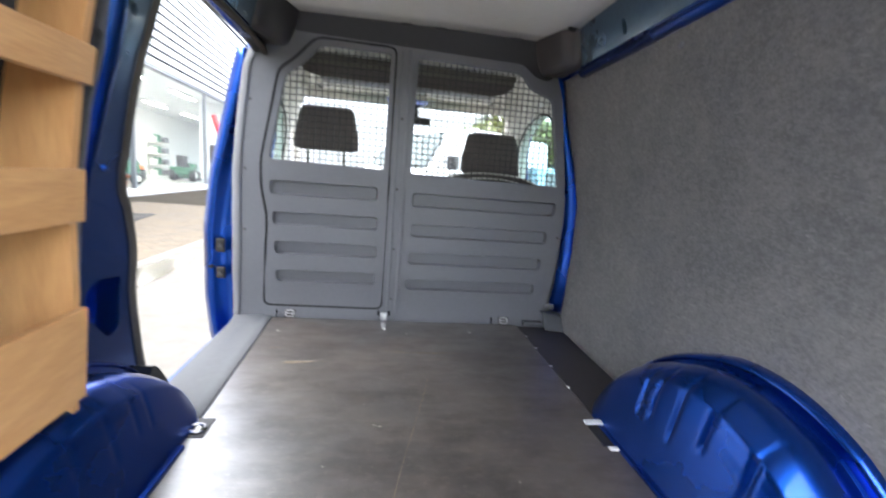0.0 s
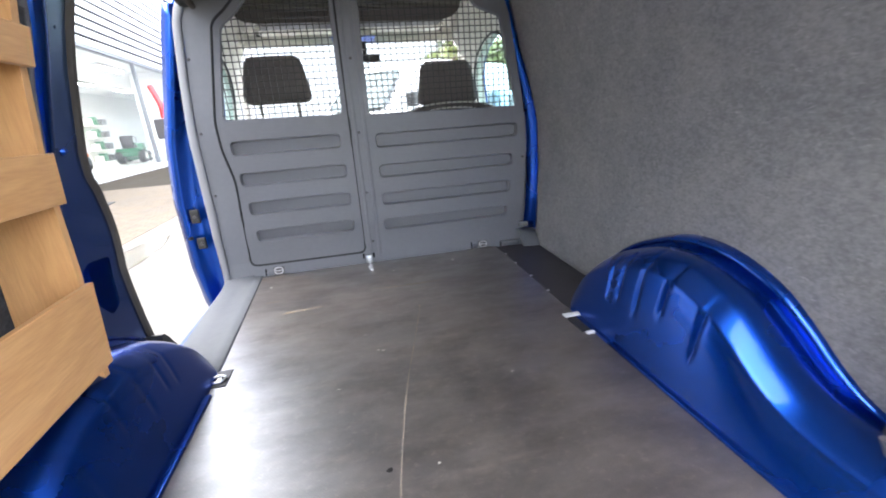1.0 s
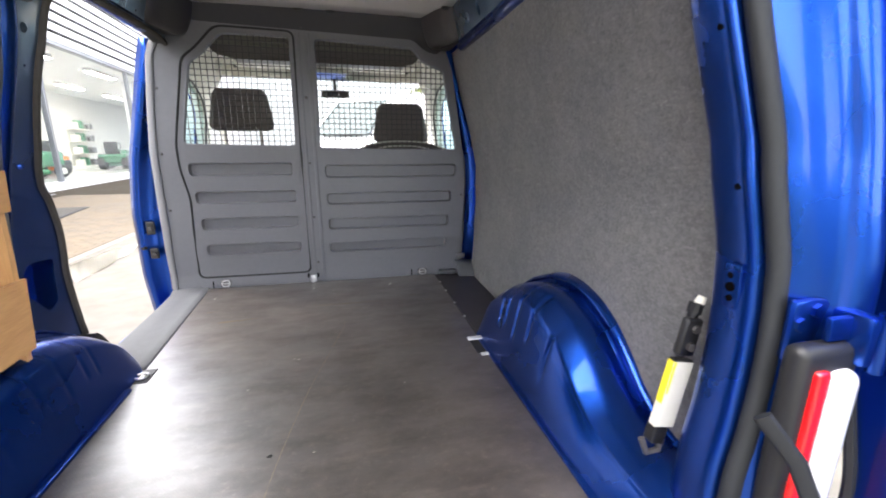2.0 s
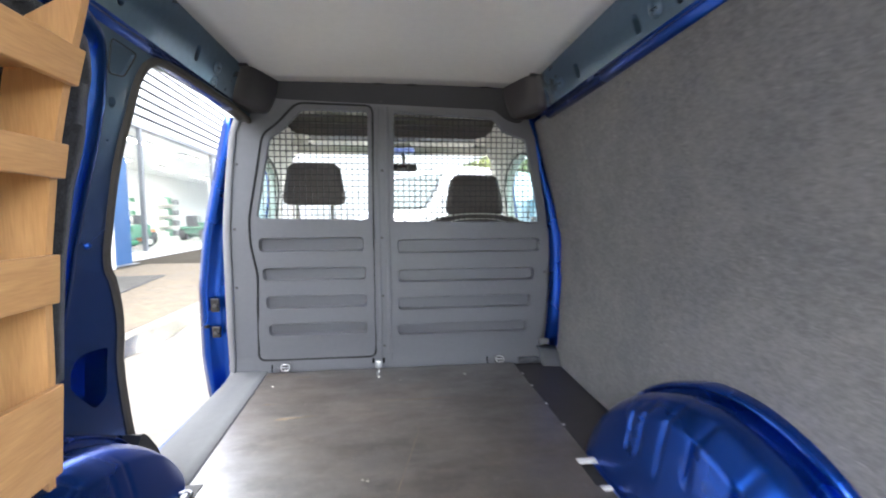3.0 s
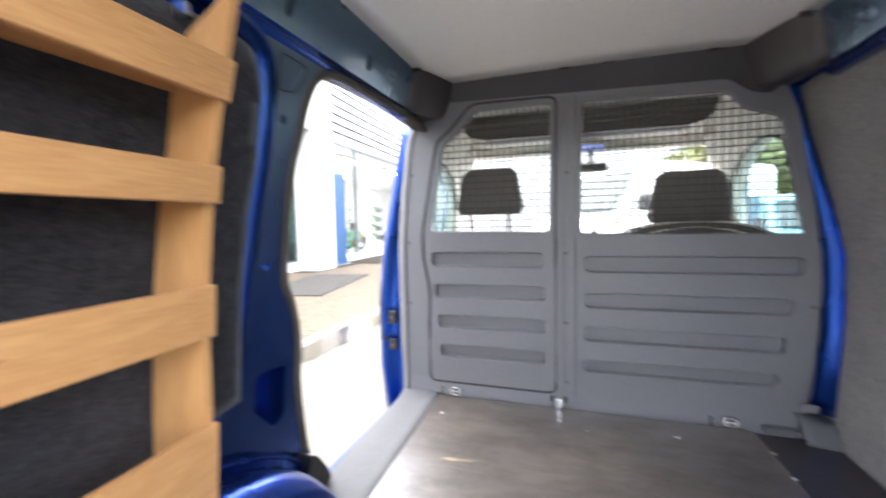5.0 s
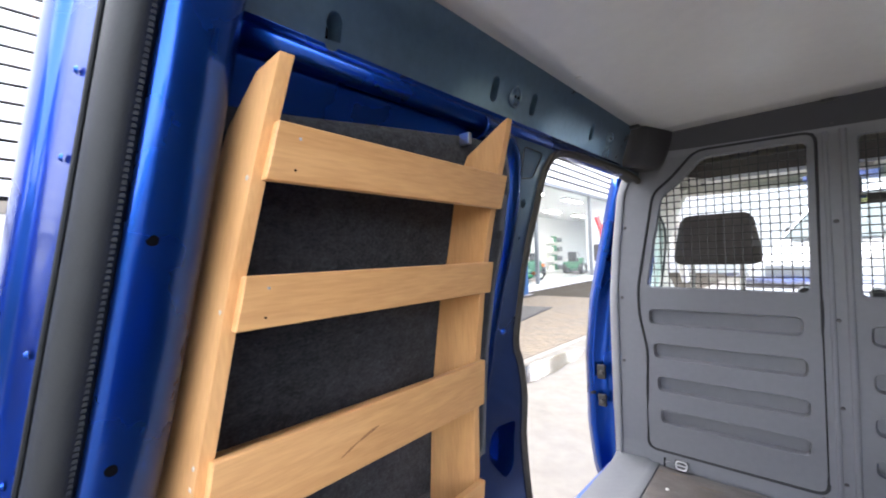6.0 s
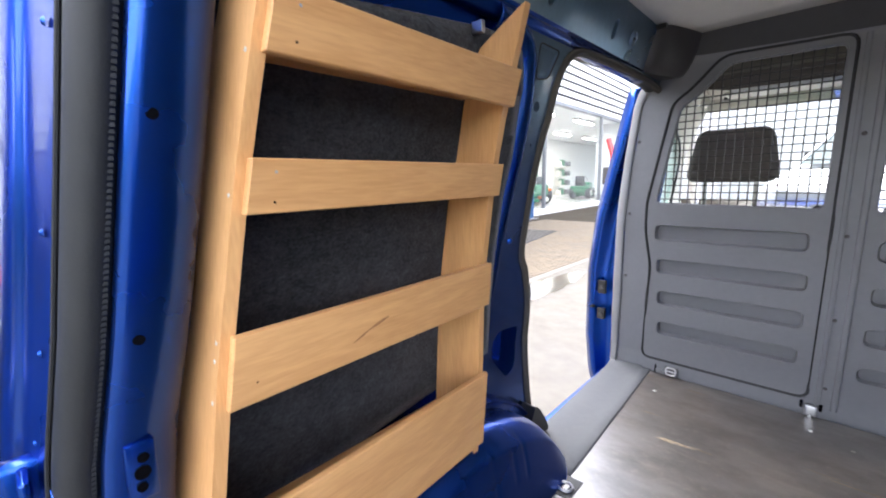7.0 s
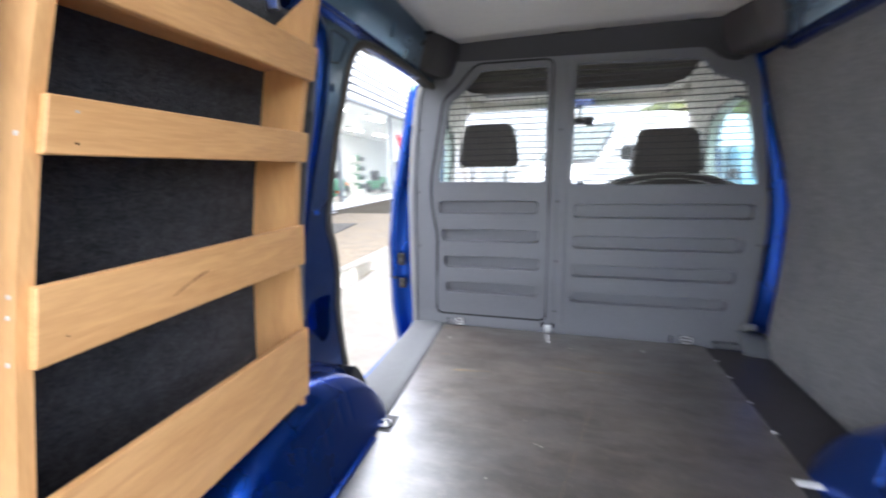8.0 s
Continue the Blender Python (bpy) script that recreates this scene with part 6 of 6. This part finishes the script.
machine((-6.0, -0.75, GZ), radians(8), RED, "red ride-on garden tractor with black seat in the yard", 1.15)
for k, (s, d, yaw, col) in enumerate(((1.2, -1.5, 0.3, GREEN), (3.0, -2.2, 0.6, ORANGE), (5.6, -2.0, -0.4, GREEN), (8.0, -2.8, 0.9, ORANGE), (12.0, -2.0, 0.2, GREEN), (17.0, -2.2, -0.5, GREEN), (21, -2, 0.4, GREEN))):
    p = TURN_B @ Vector((d, s, -0.4))
    machine(tuple(p), yaw, col, ("green" if col is GREEN else "orange") + " garden tractor on show behind the shop window")
for k, (s, d) in enumerate(((2.4, -2.9), (3.8, -4.5), (7.2, -4.8), (10.5, -4.5), (15, -4.5))):
    p = TURN_B @ Vector((d, s, -0.4))
    r = thing("display_rack", tuple(p), "white display rack with dark goods on its shelves", "display rack", "display racks")
    for z in (0.0, 0.6, 1.2, 1.8):
        part("shelf", box(p.x - 0.25, p.x + 0.25, p.y - 0.8, p.y + 0.8, p.z + z, p.z + z + 0.04), PAPER, r)
        for j in range(4):
            y = p.y - 0.6 + 0.4 * j
            q = thing("boxed_goods", (p.x, y, p.z + z + 0.04), "dark boxed goods on a shop rack", "box", "boxed goods")
            part("carton", box(p.x - 0.15, p.x + 0.15, y - 0.13, y + 0.13, p.z + z + 0.041, p.z + z + 0.25 + 0.1 * ((j * 7 + k) % 3), 0.01), (GREY_DARK, PAPER, GREEN, GREY, PAPER)[(3 * j + k) % 5], q)
    part("back", box(p.x - 0.27, p.x - 0.25, p.y - 0.8, p.y + 0.8, p.z, p.z + 2.0), PAPER, r)

# red-handled pump on a pale post in the yard
e0, way = Vector((-0.111, 0.091, 0.761)), Vector((-0.3589, 0.9333, 0.0143))
c = e0 + way * 9.0
pump = thing("hand_pump", (c.x, c.y, GZ), "dark pump head with a curved red lever on a pale post", "pump")
part("post", box(c.x - 0.09, c.x + 0.09, c.y - 0.06, c.y + 0.06, GZ, c.z - 0.3, 0.02, 2), WHITE, pump)
part("head", box(c.x - 0.13, c.x + 0.12, c.y - 0.1, c.y + 0.1, c.z - 0.3, c.z + 0.05, 0.03, 2), GREY_DARK, pump)
part("lever", tube(smooth_line([(c.x + 0.02, c.y, c.z + 0.05), (c.x + 0.03, c.y, c.z + 0.25), (c.x - 0.02, c.y, c.z + 0.45), (c.x - 0.07, c.y, c.z + 0.6)], 5), 0.05, 8), RED, pump, "curved red lever", smooth=True)


def parked_van(loc, yaw, label, size=1.0, paint=None):
    v = thing("parked_van", loc, label, "van", "parked vehicles")
    T = Matrix.Translation(loc) @ Matrix.Rotation(yaw, 4, "Z") @ Matrix.Scale(size, 4)
    side = [(-2.5, 0.35), (2.3, 0.35), (2.4, 0.9), (1.9, 1.15), (1.2, 1.9), (0.8, 2.05), (-2.4, 2.1), (-2.5, 1.6)]
    bm = plate(rounded(side, 0.15, 4), (), (), 1.8, to3d=lambda u, w, d: Vector((-0.9 + d, u, w)))
    bmesh.ops.holes_fill(bm, edges=[e for e in bm.edges if e.is_boundary], sides=0)
    bm.transform(T)
    part("body", bm, paint or WHITE_PAINT, v, smooth=True)

    def put(name, b, mat, lab=""):
        b.transform(T)
        return part(name, b, mat, v, lab, smooth=True)

    put("windscreen", plate([(-0.75, 1.2), (0.75, 1.2), (0.66, 1.85), (-0.66, 1.85)], (), (), 0.02, to3d=lambda u, w, d: Vector((u, 1.93 - (w - 1.15) * 0.93 + d + 0.02, w + 0.03))), SCREEN, "tinted windscreen")
    put("bumper", box(-0.88, 0.88, 2.3, 2.5, 0.3, 0.65, 0.06, 3), GREY_DARK)
    put("grille", box(-0.5, 0.5, 2.34, 2.42, 0.68, 0.85, 0.02), ALU, "grey radiator grille")
    for sx in (-1, 1):
        put("headlamp", box(sx * 0.7 - 0.15, sx * 0.7 + 0.15, 2.25, 2.4, 0.75, 0.95, 0.04, 3), CLEAR_LENS)
        put("mirror", box(sx * 1.05 - 0.1, sx * 1.05 + 0.1, 1.4, 1.55, 1.2, 1.45, 0.04, 3), BLACK)
        for y in (-1.6, 1.5):
            b = bmesh.new()
            bmesh.ops.create_cone(b, cap_ends=True, segments=24, radius1=0.33, radius2=0.33, depth=0.2)
            b.transform(Matrix.Translation((sx * 0.82, y, 0.33)) @ Matrix.Rotation(math.pi / 2, 4, "Y"))
            put("wheel", b, BLACK)
    return v


parked_van((1.75, 11.2, GZ), radians(132), "tall white parked van with tinted windscreen in the yard", 1.2)
parked_van((4.7, 11.6, GZ), radians(172), "pale blue parked van beside the yard", 0.85, PALE_BLUE)
parked_van((7.5, 3.0, GZ), radians(80), "white parked van across the yard")


# white shed added across the yard ahead to cover the bright sky
shed = thing("sky_cover_building", (-2.0, 26, GZ), "long white building with metal siding, added to cover the bright sky", "building")
part("wall", box(-11, 5.6, 26, 34, GZ, 5.6, 0.02), WHITE, shed)
bm = bmesh.new()
for k in range(20):
    box(-11.02, 5.62, 25.95, 25.999, GZ + 0.05 + 0.28 * k, GZ + 0.05 + 0.28 * k + 0.25, 0.006, 1, bm=bm)
tagged(part("siding", bm, SIDING, shed, "white horizontal metal siding"), kind="stuff")
part("roof", box(-11.2, 5.8, 25.8, 34.2, 5.6, 5.75, 0.01), ALU, shed)


def tree(loc, h, seed, label):
    rnd = random.Random(seed)
    t = thing("tree", loc, label, "tree", "trees")
    L = Vector(loc)
    bm = tube([L, L + Vector((0.1, 0, h * 0.25)), L + Vector((0, 0.1, h * 0.5)), L + Vector((0.1, 0.1, h * 0.8))], 0.16, 8)
    for k in range(7):
        a, z = rnd.random() * 6.28, h * (0.35 + 0.06 * k)
        tube([L + Vector((0, 0, z)), L + Vector((math.cos(a) * h * 0.13, math.sin(a) * h * 0.13, z + h * 0.1)), L + Vector((math.cos(a) * h * 0.24, math.sin(a) * h * 0.24, z + h * 0.16))], 0.05, 5, bm=bm)
    part("trunk", bm, BARK, t, smooth=True)
    verts, faces = [], []
    for k in range(2600):
        d = Vector((rnd.gauss(0, 1), rnd.gauss(0, 1), rnd.gauss(0, 0.8))).normalized() * (0.55 + 0.45 * rnd.random()) * h * 0.3
        lump = 1 + 0.35 * noise.noise(d * 1.2 + Vector((seed, 0, 0)))
        c = L + Vector((0, 0, h * 0.66)) + d * lump
        u = Vector((rnd.gauss(0, 1), rnd.gauss(0, 1), rnd.gauss(0, 1))).normalized()
        w = u.orthogonal().normalized()
        s = 0.12 + 0.1 * rnd.random()
        b = len(verts)
        verts += [c - u * s, c + w * s * 0.5, c + u * s, c - w * s * 0.5]
        faces.append((b, b + 1, b + 2, b + 3))
    me = bpy.data.meshes.new("crown")
    me.from_pydata([v - L for v in verts], [], faces)
    me.materials.append(LEAF)
    ob = new("crown", me)
    ob.parent = t
    return t


for k, (x, y, h) in enumerate(((16, 34, 7), (15, 22, 8), (10, 21, 6.5), (6.5, 27, 7), (4.3, 20.5, 4.3), (7.1, 19, 4.6))):
    tree((x, y, GZ), h, 11 + k, "leafy green tree at the edge of the yard")
bm = sheet(lambda a, b: Vector((90 * math.cos(2.0 * a - 0.1), 90 * math.sin(2.0 * a - 0.1), GZ + b * (1.3 + 0.8 * noise.noise(Vector((a * 30, 0, 3)))))), 120, 6)
solid(whole("backdrop_hedge", bm, LEAF, "distant green hedge line", "hedge", kind="structure"), 0.5)
# Unseen hedge behind the van, added to darken the light and reflections there.
bm = sheet(lambda a, b: Vector((-30 + 70 * a, -15 - 0.6 * noise.noise(Vector((a * 20, b * 3, 1))), GZ + b * (2.9 + 0.5 * noise.noise(Vector((a * 16, 0, 3)))))), 80, 10)
solid(whole("backdrop_blocker_south", bm, LEAF, "unseen green hedge added to hold back light from behind", "hedge", kind="structure"), 0.8)

# ---------------------------------------------------------------- clay pavers of the forecourt
def paver_mesh(l, w, h):
    """One clay paver with a worn edge, its top at z = 0."""
    a, b, c = l / 2, w / 2, 0.004
    v = [(-a, -b, -h), (a, -b, -h), (a, b, -h), (-a, b, -h), (-a, -b, -c), (a, -b, -c), (a, b, -c), (-a, b, -c),
         (-a + c, -b + c, 0), (a - c, -b + c, 0), (a - c, b - c, 0), (-a + c, b - c, 0)]
    f = [(8, 9, 10, 11)] + [(i, (i + 1) % 4, 4 + (i + 1) % 4, 4 + i) for i in range(4)] + [(4 + i, 4 + (i + 1) % 4, 8 + (i + 1) % 4, 8 + i) for i in range(4)]
    return v, f


PV, PF = paver_mesh(0.192, 0.092, 0.012)
paver_data = bpy.data.meshes.new("paver")
paver_data.from_pydata(PV, [], PF)
paver_data.materials.append(PAVER)
rnd = random.Random(21)
rest_v, rest_f = [], []
HV, HF = paver_mesh(0.092, 0.092, 0.012)
for row in range(-140, 100):
    y = 2.0 + 0.1 * row
    if row % 2:
        base = len(rest_v)
        rest_v += [(-3.0 + p[0], y + p[1], GZ + 0.0075 + p[2]) for p in HV]
        rest_f += [tuple(base + i for i in q) for q in HF]
    for col in range(22):
        x = -3.05 - 0.2 * col - 0.1 * (row % 2)
        if x < -7.35 or (x < -6.7 and y > 9.6):
            continue
        z = GZ + 0.0075 + 0.0015 * (rnd.random() - 0.5)
        if col < 5 and 3.0 < y < 8.5:
            ob = new("paver", paver_data)
            ob.parent = pavement
            ob.location = (x, y, z)
        else:
            base = len(rest_v)
            rest_v += [(x + p[0], y + p[1], z + p[2]) for p in PV]
            rest_f += [tuple(base + i for i in q) for q in PF]
me = bpy.data.meshes.new("pavers")
me.from_pydata(rest_v, [], rest_f)
me.materials.append(PAVER)
ob = new("pavers", me)
ob.parent = pavement
tagged(ob, kind="stuff")
